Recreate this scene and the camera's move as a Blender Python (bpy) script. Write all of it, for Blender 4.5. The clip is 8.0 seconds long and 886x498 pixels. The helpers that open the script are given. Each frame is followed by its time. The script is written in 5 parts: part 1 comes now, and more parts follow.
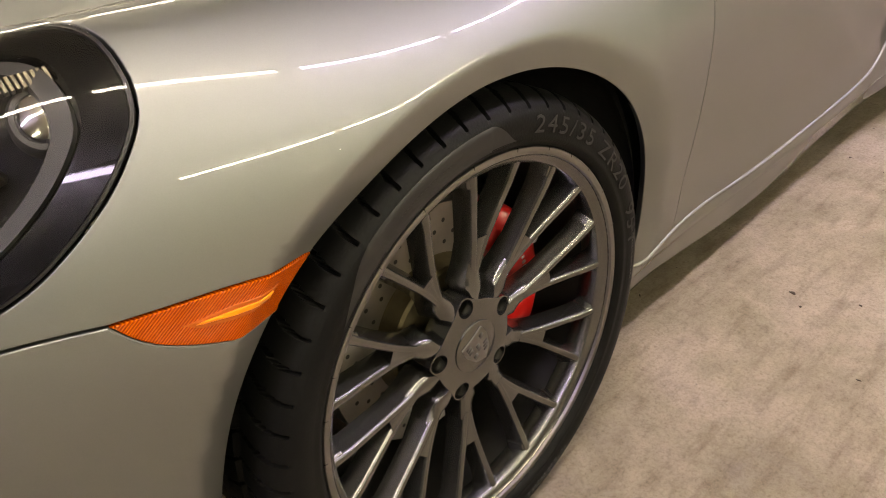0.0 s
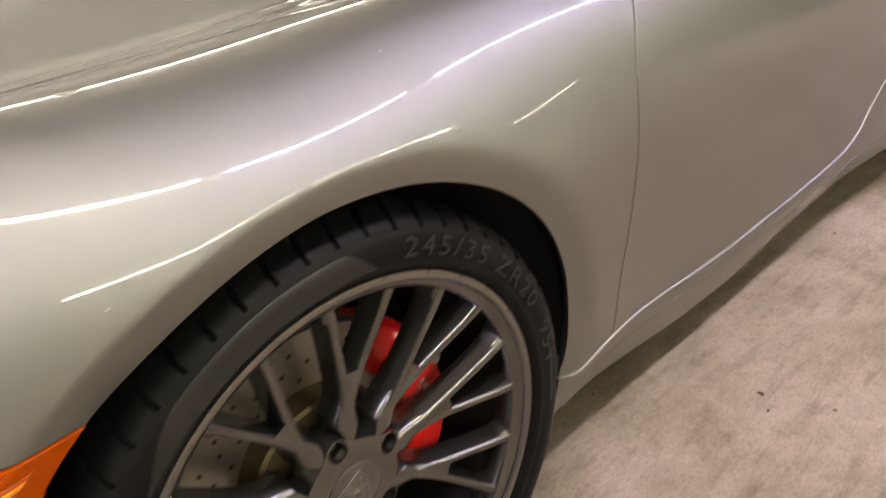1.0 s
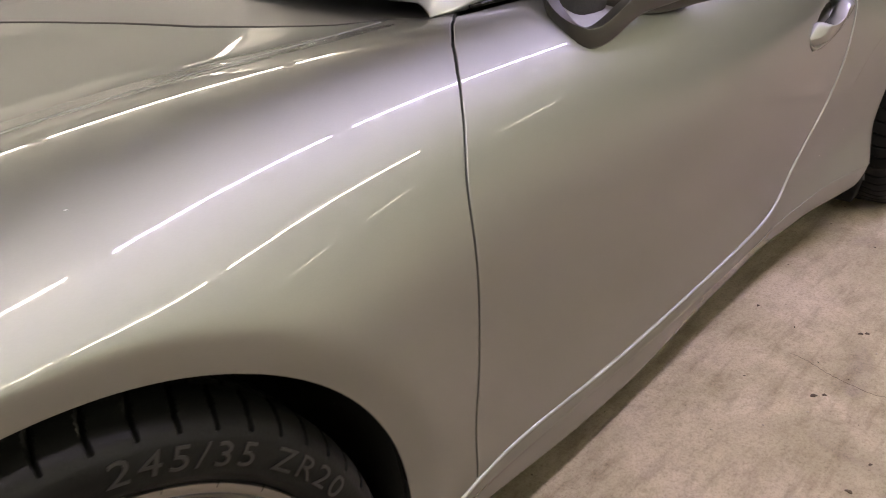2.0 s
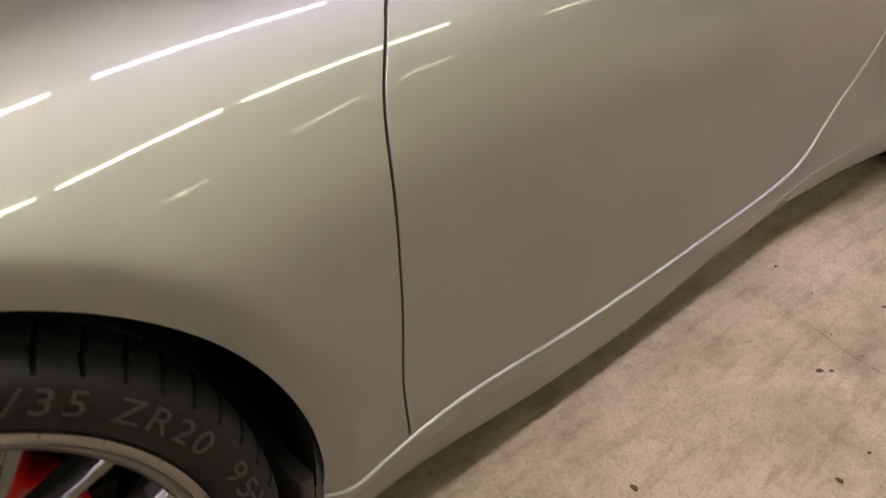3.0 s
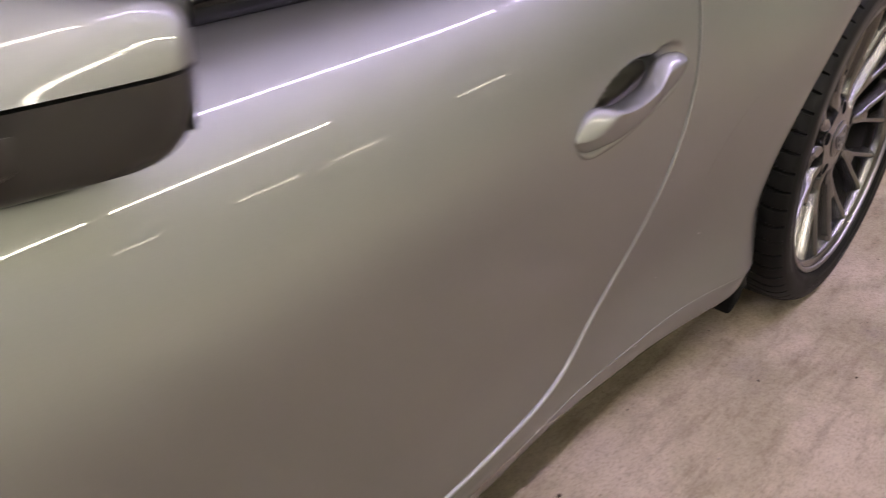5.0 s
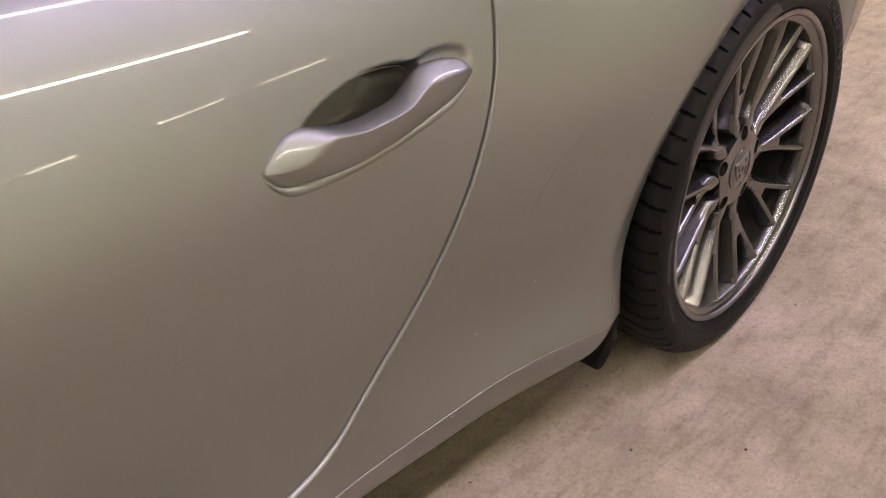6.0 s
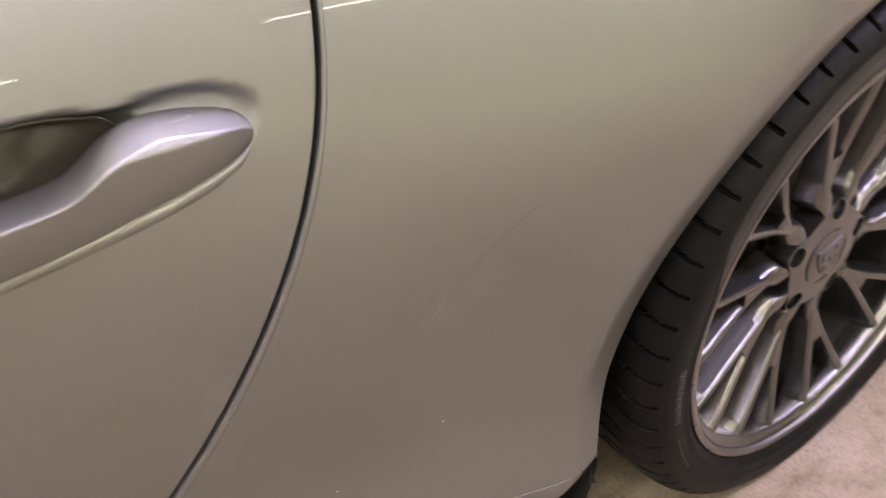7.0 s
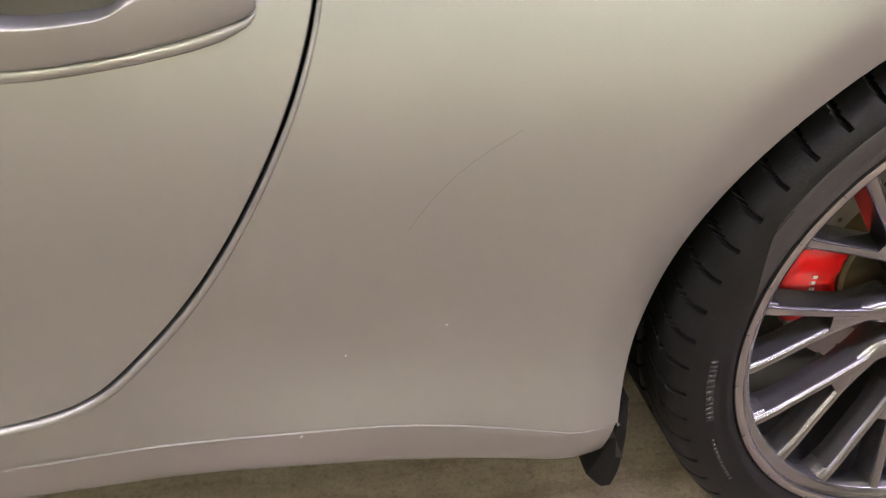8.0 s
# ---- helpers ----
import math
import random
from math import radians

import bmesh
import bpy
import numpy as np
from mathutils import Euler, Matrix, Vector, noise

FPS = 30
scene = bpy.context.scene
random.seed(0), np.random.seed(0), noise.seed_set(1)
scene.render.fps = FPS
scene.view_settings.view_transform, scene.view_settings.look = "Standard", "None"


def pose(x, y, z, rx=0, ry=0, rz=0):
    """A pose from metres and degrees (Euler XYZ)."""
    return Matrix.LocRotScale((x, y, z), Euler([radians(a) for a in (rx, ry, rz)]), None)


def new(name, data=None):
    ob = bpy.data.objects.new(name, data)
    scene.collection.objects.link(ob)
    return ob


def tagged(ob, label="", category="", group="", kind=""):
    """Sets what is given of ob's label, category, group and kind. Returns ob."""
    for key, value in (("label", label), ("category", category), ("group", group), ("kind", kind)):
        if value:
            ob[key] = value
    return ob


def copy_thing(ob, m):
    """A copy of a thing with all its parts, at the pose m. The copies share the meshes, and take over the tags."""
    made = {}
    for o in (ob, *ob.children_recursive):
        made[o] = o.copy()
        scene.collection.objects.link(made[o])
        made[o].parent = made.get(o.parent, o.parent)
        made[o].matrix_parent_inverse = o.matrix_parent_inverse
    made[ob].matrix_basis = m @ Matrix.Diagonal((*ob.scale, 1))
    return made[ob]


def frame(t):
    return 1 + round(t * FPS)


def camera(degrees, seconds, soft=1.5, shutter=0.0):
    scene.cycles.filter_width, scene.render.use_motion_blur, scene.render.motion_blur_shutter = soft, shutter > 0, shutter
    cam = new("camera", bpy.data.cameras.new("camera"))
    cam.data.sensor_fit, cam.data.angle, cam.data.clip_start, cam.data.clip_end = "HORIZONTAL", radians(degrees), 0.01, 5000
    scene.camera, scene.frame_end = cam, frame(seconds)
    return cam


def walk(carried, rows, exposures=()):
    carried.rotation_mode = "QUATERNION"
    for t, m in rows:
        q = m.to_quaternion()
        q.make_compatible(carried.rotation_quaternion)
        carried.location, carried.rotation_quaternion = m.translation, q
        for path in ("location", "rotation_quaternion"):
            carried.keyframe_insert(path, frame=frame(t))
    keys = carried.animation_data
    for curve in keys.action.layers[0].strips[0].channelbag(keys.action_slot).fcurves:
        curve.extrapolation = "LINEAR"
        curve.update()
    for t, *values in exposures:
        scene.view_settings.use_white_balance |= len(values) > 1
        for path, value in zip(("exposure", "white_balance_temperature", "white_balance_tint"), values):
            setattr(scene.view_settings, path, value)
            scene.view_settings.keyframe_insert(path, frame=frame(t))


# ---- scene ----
cam = camera(58.03, 8.0, soft=1.0, shutter=0.35)
walk(cam, [
    (0, pose(-0.5988, -0.5405, 0.9718, 59.290, 3.171, -45.916)),
    (0.5, pose(-0.5385, -0.5838, 0.9771, 59.708, 3.174, -42.770)),
    (1, pose(-0.3708, -0.5439, 0.9837, 62.345, 3.580, -44.692)),
    (1.5, pose(-0.2076, -0.5120, 1.0071, 63.737, 3.348, -47.401)),
    (1.7, pose(-0.1503, -0.5051, 1.0114, 63.897, 3.313, -47.874)),
    (2.8, pose(0.0742, -0.4863, 0.9767, 59.805, 1.821, -43.603)),
    (3, pose(0.0930, -0.5030, 0.9561, 58.490, 1.038, -42.470)),
    (3.5, pose(0.1614, -0.5055, 0.8960, 55.737, 0.311, -42.390)),
    (4, pose(0.3117, -0.4703, 0.8998, 56.337, 0.506, -44.072)),
    (4.5, pose(0.5330, -0.4045, 0.9698, 60.918, 0.889, -46.896)),
    (4.7, pose(0.6414, -0.4111, 1.0000, 60.493, 1.497, -46.349)),
    (5, pose(0.8519, -0.3968, 0.9848, 59.476, 2.172, -47.298)),
    (5.2, pose(0.9442, -0.4131, 0.9786, 59.152, 2.016, -48.005)),
    (6.3, pose(1.3159, -0.4544, 0.8934, 60.399, 0.138, -45.687)),
    (6.5, pose(1.4194, -0.4002, 0.8943, 59.162, -0.442, -44.618)),
    (7, pose(1.6039, -0.3354, 0.8565, 57.169, -1.370, -35.379)),
    (7.5, pose(1.7615, -0.4169, 0.8367, 56.713, -1.056, -18.619)),
    (8, pose(1.7890, -0.5385, 0.8255, 58.135, -1.320, -9.217)),
], [
    (0, -0.12, 7100, 6), (0.8, -0.1, 6800, 9), (1.5, -0.2, 6400, 10), (2.0, -0.22, 6500, 9), (3.0, -0.22, 7000, 5), (3.6, 0.08, 7200, 2), (4.3, -0.22, 6500, 8),
    (4.7, -0.41, 6550, 10), (5.2, -0.39, 6300, 13), (6.4, -0.22, 6900, 10), (6.8, -0.1, 6700, 11), (7.3, 0.23, 6400, 12), (8, 0.55, 6250, 11)])

# ---- light ----
world = bpy.data.worlds.new("garage_air")
scene.world = world
world.use_nodes = True
world.node_tree.nodes["Background"].inputs[0].default_value = (0.9, 0.85, 0.75, 1)
world.node_tree.nodes["Background"].inputs[1].default_value = 0.02


# ---- materials ----
def material(name, colour, rough=0.5, metal=0.0, coat=0.0, coat_rough=0.03, vary=0.0, scale=40.0, bump=0.0, bump_scale=200.0,
             trans=0.0, rough_vary=0.0, emit=0.0, emit_colour=None, ior=1.5):
    m = bpy.data.materials.new(name)
    m.use_nodes = True
    n, k = m.node_tree.nodes, m.node_tree.links
    b = n["Principled BSDF"]
    b.inputs["Base Color"].default_value = (*colour, 1)
    b.inputs["Roughness"].default_value = rough
    b.inputs["Metallic"].default_value = metal
    b.inputs["Coat Weight"].default_value = coat
    b.inputs["Coat Roughness"].default_value = coat_rough
    b.inputs["Transmission Weight"].default_value = trans
    b.inputs["IOR"].default_value = ior
    if emit:
        b.inputs["Emission Color"].default_value = (*(emit_colour or colour), 1)
        b.inputs["Emission Strength"].default_value = emit
    co = n.new("ShaderNodeTexCoord")
    if vary or rough_vary:
        t = n.new("ShaderNodeTexNoise")
        t.inputs["Scale"].default_value, t.inputs["Detail"].default_value = scale, 6
        k.new(co.outputs["Object"], t.inputs["Vector"])
        if vary:
            r = n.new("ShaderNodeMix")
            r.data_type = "RGBA"
            r.inputs["A"].default_value = (*[c * (1 - vary) for c in colour], 1)
            r.inputs["B"].default_value = (*[min(1, c * (1 + vary)) for c in colour], 1)
            k.new(t.outputs["Fac"], r.inputs["Factor"])
            k.new(r.outputs["Result"], b.inputs["Base Color"])
        if rough_vary:
            q = n.new("ShaderNodeMapRange")
            q.inputs["To Min"].default_value, q.inputs["To Max"].default_value = rough - rough_vary, rough + rough_vary
            k.new(t.outputs["Fac"], q.inputs["Value"])
            k.new(q.outputs["Result"], b.inputs["Roughness"])
    if bump:
        t = n.new("ShaderNodeTexNoise")
        t.inputs["Scale"].default_value, t.inputs["Detail"].default_value = bump_scale, 4
        k.new(co.outputs["Object"], t.inputs["Vector"])
        u = n.new("ShaderNodeBump")
        u.inputs["Strength"].default_value, u.inputs["Distance"].default_value = bump, 0.002
        k.new(t.outputs["Fac"], u.inputs["Height"])
        k.new(u.outputs["Normal"], b.inputs["Normal"])
    return m




def metallic_paint(name, colour, rough, pigment):
    """Metal flakes in a pigment under a sharp clear coat, whose gloss follows Fresnel."""
    m = bpy.data.materials.new(name)
    m.use_nodes = True
    n, k = m.node_tree.nodes, m.node_tree.links
    n.remove(n["Principled BSDF"])
    co, fine, broad = n.new("ShaderNodeTexCoord"), n.new("ShaderNodeTexNoise"), n.new("ShaderNodeTexNoise")
    fine.inputs["Scale"].default_value, fine.inputs["Detail"].default_value = 900, 4
    broad.inputs["Scale"].default_value, broad.inputs["Detail"].default_value = 9, 5
    tone = n.new("ShaderNodeMix")
    tone.data_type = "RGBA"
    tone.inputs["A"].default_value = (*[c * 0.93 for c in colour], 1)
    tone.inputs["B"].default_value = (*[c * 1.07 for c in colour], 1)
    dust = n.new("ShaderNodeMapRange")
    dust.inputs["From Min"].default_value, dust.inputs["From Max"].default_value = 0.3, 0.7
    dust.inputs["To Min"].default_value, dust.inputs["To Max"].default_value = rough - 0.012, rough + 0.012
    flakes, dye, base = n.new("ShaderNodeBsdfGlossy"), n.new("ShaderNodeBsdfDiffuse"), n.new("ShaderNodeMixShader")
    flakes.distribution = "BECKMANN"
    dye.inputs["Color"].default_value = (*pigment, 1)
    base.inputs["Fac"].default_value = 0.82
    coat, fresnel, top_ = n.new("ShaderNodeBsdfGlossy"), n.new("ShaderNodeFresnel"), n.new("ShaderNodeMixShader")
    coat.inputs["Roughness"].default_value = 0.022
    fresnel.inputs["IOR"].default_value = 1.5
    k.new(co.outputs["Object"], fine.inputs["Vector"])
    k.new(co.outputs["Object"], broad.inputs["Vector"])
    k.new(fine.outputs["Fac"], tone.inputs["Factor"])
    k.new(broad.outputs["Fac"], dust.inputs["Value"])
    k.new(tone.outputs["Result"], flakes.inputs["Color"])
    k.new(dust.outputs["Result"], flakes.inputs["Roughness"])
    k.new(dye.outputs["BSDF"], base.inputs[1])
    k.new(flakes.outputs["BSDF"], base.inputs[2])
    k.new(fresnel.outputs["Fac"], top_.inputs["Fac"])
    k.new(base.outputs["Shader"], top_.inputs[1])
    k.new(coat.outputs["BSDF"], top_.inputs[2])
    k.new(top_.outputs["Shader"], n["Material Output"].inputs["Surface"])
    return m


PAINT = metallic_paint("silver_metallic_paint", (0.258, 0.269, 0.260), 0.57, (0.240, 0.250, 0.243))
DARK_PAINT = material("satin_dark_paint", (0.045, 0.045, 0.043), 0.42, vary=0.1, scale=60)
INNER = material("black_underseal", (0.006, 0.006, 0.006), 0.85, vary=0.3, scale=30, ior=1.2)
LINER = material("wheel_arch_felt", (0.01, 0.01, 0.01), 0.95, vary=0.4, scale=60, bump=0.4)
RUBBER = material("tyre_rubber", (0.0054, 0.0057, 0.0054), 0.5, vary=0.25, scale=25, bump=0.15, bump_scale=350, rough_vary=0.1, ior=1.2)
RUBBER_CLEAN = material("tyre_rubber_shiny", (0.0078, 0.0080, 0.0076), 0.46, vary=0.2, scale=40)
LETTER = material("tyre_lettering", (0.0072, 0.0074, 0.0071), 0.5, vary=0.2)
WHEEL = material("titanium_grey_wheel_paint", (0.150, 0.151, 0.143), 0.27, 0.95, 0.4, 0.06, vary=0.08, scale=300)
# barrel: wheel paint darkened to near black for the shade behind the spokes
BARREL = material("shaded_wheel_barrel_paint", (0.012, 0.0117, 0.011), 0.5, 0.2, vary=0.25, scale=40, ior=1.25)
LIP = material("turned_wheel_lip", (0.24, 0.235, 0.225), 0.36, 1.0, rough_vary=0.08, scale=120)
DISC = material("brake_disc_steel", (0.34, 0.32, 0.29), 0.42, 1.0, vary=0.2, scale=60, rough_vary=0.1)
DISC_HAT = material("rusty_disc_hat", (0.14, 0.115, 0.065), 0.5, 0.8, vary=0.5, scale=50)
CALIPER = material("red_caliper_paint", (0.62, 0.012, 0.012), 0.28, 0.0, 0.5)
WHITE = material("white_print", (0.8, 0.8, 0.8), 0.5)
STEEL = material("zinc_steel", (0.5, 0.49, 0.46), 0.35, 1.0)
BLACK = material("black_plastic", (0.014, 0.014, 0.014), 0.5, vary=0.2, scale=80, bump=0.1, bump_scale=600)
GLOSS_BLACK = material("gloss_black_plastic", (0.006, 0.006, 0.0056), 0.025, ior=1.3)
REFLECTOR = material("dull_reflector_metal", (0.16, 0.145, 0.11), 0.35, 1.0, vary=0.15, scale=90)
RING_GREY = material("milky_light_ring", (0.034, 0.034, 0.031), 0.5, vary=0.1, scale=50)
GREY_PLASTIC = material("dark_grey_plastic", (0.0165, 0.0165, 0.0148), 0.38, 0.0, 0.1, 0.2, vary=0.08, scale=120)
CLEAR = material("clear_lens", (1, 1, 1), 0.01, trans=1.0, ior=1.3)
GLASS = material("tinted_glass", (0.12, 0.14, 0.13), 0.01, trans=1.0, ior=1.45)
SCRATCH = material("scratched_paint", (0.13, 0.13, 0.115), 0.6)
# shade of the door handle's silver hollow, put into a dark colour
HOLLOW_SHADE = material("shaded_hollow_grey", (0.07, 0.066, 0.056), 0.65, 0.0, vary=0.1, scale=60)
CHROME = material("chrome", (0.85, 0.85, 0.84), 0.08, 1.0)
AMBER = material("amber_lens", (0.58, 0.125, 0.003), 0.2, trans=0.1, coat=0.1, coat_rough=0.05, ior=1.22)
AMBER_BAR = material("amber_light_guide", (0.95, 0.30, 0.004), 0.3, coat=0.2, ior=1.3)


def thin_lens(name):
    """A thin clear cover: see-through, with gloss by Fresnel."""
    m = bpy.data.materials.new(name)
    m.use_nodes = True
    n, k = m.node_tree.nodes, m.node_tree.links
    n.remove(n["Principled BSDF"])
    out, mix, fr = n["Material Output"], n.new("ShaderNodeMixShader"), n.new("ShaderNodeFresnel")
    clear, gloss = n.new("ShaderNodeBsdfTransparent"), n.new("ShaderNodeBsdfGlossy")
    fr.inputs["IOR"].default_value = 1.5
    clear.inputs["Color"].default_value = (0.93, 0.93, 0.92, 1)
    gloss.inputs["Roughness"].default_value = 0.015
    k.new(fr.outputs["Fac"], mix.inputs["Fac"])
    k.new(clear.outputs["BSDF"], mix.inputs[1])
    k.new(gloss.outputs["BSDF"], mix.inputs[2])
    k.new(mix.outputs["Shader"], out.inputs["Surface"])
    return m


COVER = thin_lens("clear_cover")


# ---- building blocks ----
def mesh_object(name, verts, faces, mat, parent=None, label="", normals=None, smooth=True):
    me = bpy.data.meshes.new(name)
    me.from_pydata([tuple(map(float, v)) for v in verts], [], [tuple(map(int, f)) for f in faces])
    me.update()
    me.shade_smooth() if smooth else me.shade_flat()
    if normals is not None:
        me.normals_split_custom_set_from_vertices([tuple(map(float, v)) for v in normals])
    me.materials.append(mat)
    ob = new(name, me)
    if parent is not None:
        ob.parent = parent
    if label:
        ob["label"] = label
    return ob


def part(name, bm, mat, parent, label="", smooth=40):
    me = bpy.data.meshes.new(name)
    bmesh.ops.recalc_face_normals(bm, faces=bm.faces)
    bm.to_mesh(me)
    bm.free()
    me.shade_smooth()
    if smooth:
        me.set_sharp_from_angle(angle=radians(smooth))
    me.materials.append(mat)
    ob = new(name, me)
    if parent is not None:
        ob.parent = parent
    if label:
        ob["label"] = label
    return ob


def lathe(profile, steps=96, a0=0.0, a1=360.0, closed=False):
    """A bmesh turned about the y axis from (radius, y) pairs."""
    bm = bmesh.new()
    full = abs(a1 - a0 - 360) < 1e-6
    n = steps if full else steps + 1
    rings = []
    for i in range(n):
        a = radians(a0 + (a1 - a0) * i / steps)
        rings.append([bm.verts.new((r * math.cos(a), y, r * math.sin(a))) for r, y in profile])
    m = len(profile)
    for i in range(steps):
        p, q = rings[i], rings[(i + 1) % n]
        for j in range(m if closed else m - 1):
            bm.faces.new((p[j], p[(j + 1) % m], q[(j + 1) % m], q[j]))
    return bm


def loft(sections, cap=True, closed=True):
    """A bmesh through rings of points of equal count."""
    bm = bmesh.new()
    rings = [[bm.verts.new(tuple(map(float, p))) for p in s] for s in sections]
    n = len(rings[0])
    for a, b in zip(rings, rings[1:]):
        for j in range(n if closed else n - 1):
            bm.faces.new((a[j], a[(j + 1) % n], b[(j + 1) % n], b[j]))
    if cap and closed:
        bm.faces.new(rings[0][::-1])
        bm.faces.new(rings[-1])
    return bm


def rounded_box(a, b, r=0.004, seg=2):
    bm = bmesh.new()
    bmesh.ops.create_cube(bm, size=1)
    for v in bm.verts:
        v.co = [a[i] + (v.co[i] + 0.5) * (b[i] - a[i]) for i in range(3)]
    if r:
        bmesh.ops.bevel(bm, geom=bm.edges[:], offset=r, segments=seg, profile=0.5, affect="EDGES")
    return bm


def spline(xs, ys, q):
    """Natural cubic spline through (xs, ys[...]) at q."""
    xs, ys, q = np.asarray(xs, float), np.asarray(ys, float), np.asarray(q, float)
    n, h = len(xs), np.diff(xs)
    a, rhs = np.eye(n), np.zeros(ys.shape)
    for i in range(1, n - 1):
        a[i, i - 1], a[i, i], a[i, i + 1] = h[i - 1], 2 * (h[i - 1] + h[i]), h[i]
        rhs[i] = 6 * ((ys[i + 1] - ys[i]) / h[i] - (ys[i] - ys[i - 1]) / h[i - 1])
    m = np.linalg.solve(a, rhs.reshape(n, -1)).reshape(ys.shape)
    i = np.clip(np.searchsorted(xs, q) - 1, 0, n - 2)
    e = (slice(None),) + (None,) * (ys.ndim - 1)
    t, hh = (q - xs[i])[e], h[i][e]
    return (m[i] * (hh - t) ** 3 + m[i + 1] * t**3) / (6 * hh) + (ys[i] / hh - m[i] * hh / 6) * (hh - t) + (ys[i + 1] / hh - m[i + 1] * hh / 6) * t


def soften(grid, sigma, axis):
    r = int(3 * sigma) + 1
    k = np.exp(-0.5 * (np.arange(-r, r + 1) / sigma) ** 2)
    k /= k.sum()
    g = np.moveaxis(grid, axis, 0)
    # reflect oddly at the ends, so that the ends stay where they are
    low, high = 2 * g[:1] - g[r:0:-1], 2 * g[-1:] - g[-2 : -r - 2 : -1]
    g = np.concatenate([low, g, high])
    out = sum(w * g[i : i + len(g) - 2 * r] for i, w in enumerate(k))
    return np.moveaxis(out, 0, axis)


# ---- the car's skin: sections across the car, from sill to centre line ----
CENTRE = 0.89
FRONT, REAR = (0.0, 0.333), (2.458, 0.337)
REAR_Y = 0.017
SECTIONS = {
    -0.97: "45,2 74,21 72,24 71,28 7,32 7,35 71,38 72,4 74,415 77,42 8,42 83,415 86,41 89,405",
    -0.88: "6,17 42,18 35,22 32,29 3,35 3,41 315,46 35,5 41,535 48,55 55,55 62,54 74,5 89,48",
    -0.75: "5,15 25,16 19,21 165,28 15,36 148,44 155,51 18,575 235,632 31,665 39,67 47,65 64,59 89,57",
    -0.6: "45,14 16,15 1,2 08,28 065,36 0569,45 0532,53 0598,6156 097,7019 1489,7585 22,7837 3292,7526 5497,6783 89,655",
    -0.43: "42,13 12,14 06,19 035,27 018,36 0056,46 -0034,55 0023,6306 0273,7189 0727,7869 1302,8241 2489,7907 4997,7275 89,715",
    -0.25: "4,13 105,135 05,185 018,27 -01,36 -0261,4599 -0357,5499 -0357,6306 -0165,7199 0362,7818 1054,821 2345,7985 4999,7655 89,759",
    0: "4,13 1,13 04,185 012,27 -012,36 -0292,4598 -0396,5598 -0414,651 -0213,7338 03,7822 1102,818 2351,8083 5,7964 89,8",
    0.25: "3,106 06,118 05,19 015,262 -006,36 -0231,4597 -0334,5598 -0321,6504 -0089,7282 0224,7841 0987,8322 2322,8247 5,819 89,82",
    0.5: "3,111 078,123 068,205 046,262 027,36 0085,4595 -0059,5595 -0118,65 0028,7291 0261,7851 0831,8313 1998,8333 4999,8342 89,838",
    0.8: "3,106 082,118 072,205 054,262 038,36 0199,4595 0062,5594 0003,65 0141,7291 0353,7882 0859,8274 1649,8349 5,8413 89,85",
    1.15: "3,106 083,118 073,205 057,262 046,36 0301,4595 0168,5593 0104,65 0286,7293 0498,787 091,8232 1602,8352 5,8422 89,85",
    1.5: "3,111 089,123 079,205 071,268 066,36 0494,4594 0353,5594 0328,6503 0482,7301 0687,7844 1021,8188 1705,8339 5001,8445 89,855",
    1.75: "3,126 092,138 082,208 086,27 077,36 0557,4593 0446,5596 0478,6503 061,73 0787,7879 1105,8358 1809,8554 5002,874 89,885",
    1.92: "3,136 074,148 064,21 067,27 062,36 0442,4593 0315,5594 036,6501 0515,7294 0677,7941 1059,8454 191,8721 5002,9004 89,915",
    2.1: "3,153 032,165 02,212 018,27 017,36 0078,4597 -0026,5594 -0019,65 0156,7337 0397,8012 0981,8594 2007,892 5002,9221 89,937",
    2.45: "3,153 026,165 016,212 01,27 004,36 -0036,4598 -0113,5596 -0163,66 -0063,7494 0271,8203 1063,8768 2203,9025 5001,9287 89,942",
    2.8: "42,18 13,19 08,23 058,29 044,37 034,46 027,56 018,66 028,75 066,818 145,865 26,885 5,9 89,908",
    3.1: "48,2 22,21 16,26 135,32 115,39 1,47 09,56 088,65 105,735 15,79 23,825 34,84 54,852 89,858",
    3.35: "6,24 42,25 33,29 3,34 27,41 25,48 24,56 245,64 27,71 32,75 39,775 48,785 62,792 89,795",
    3.48: "75,3 66,32 58,36 55,4 52,45 5,51 495,57 505,63 53,675 57,7 62,715 67,72 75,725 89,727",
}


def number(text):
    """'085' is 0.085 and '-008' -0.008."""
    return -float("0." + text[1:]) if text[0] == "-" else float("0." + text)


stations = sorted(SECTIONS)
net = np.array([[[number(v) for v in pair.split(",")] for pair in SECTIONS[s].split()] for s in stations])
chord = np.linalg.norm(np.diff(net[4:14], axis=1), axis=2).mean(0)
KNOTS = np.concatenate([[0], np.cumsum(chord)])
X0, DX, NX = -0.97, 0.03, 149
NV = 120
DV = KNOTS[-1] / (NV - 1)
gx = X0 + DX * np.arange(NX)
GRID = spline(stations, net, gx)
GRID = np.moveaxis(spline(KNOTS, np.moveaxis(GRID, 1, 0), DV * np.arange(NV)), 0, 1)
GRID = soften(soften(GRID, 2.2, 0), 1.6, 1)


def weights(t):
    return [(1 - t) ** 3 / 6, (3 * t**3 - 6 * t**2 + 4) / 6, (-3 * t**3 + 3 * t**2 + 3 * t + 1) / 6, t**3 / 6]


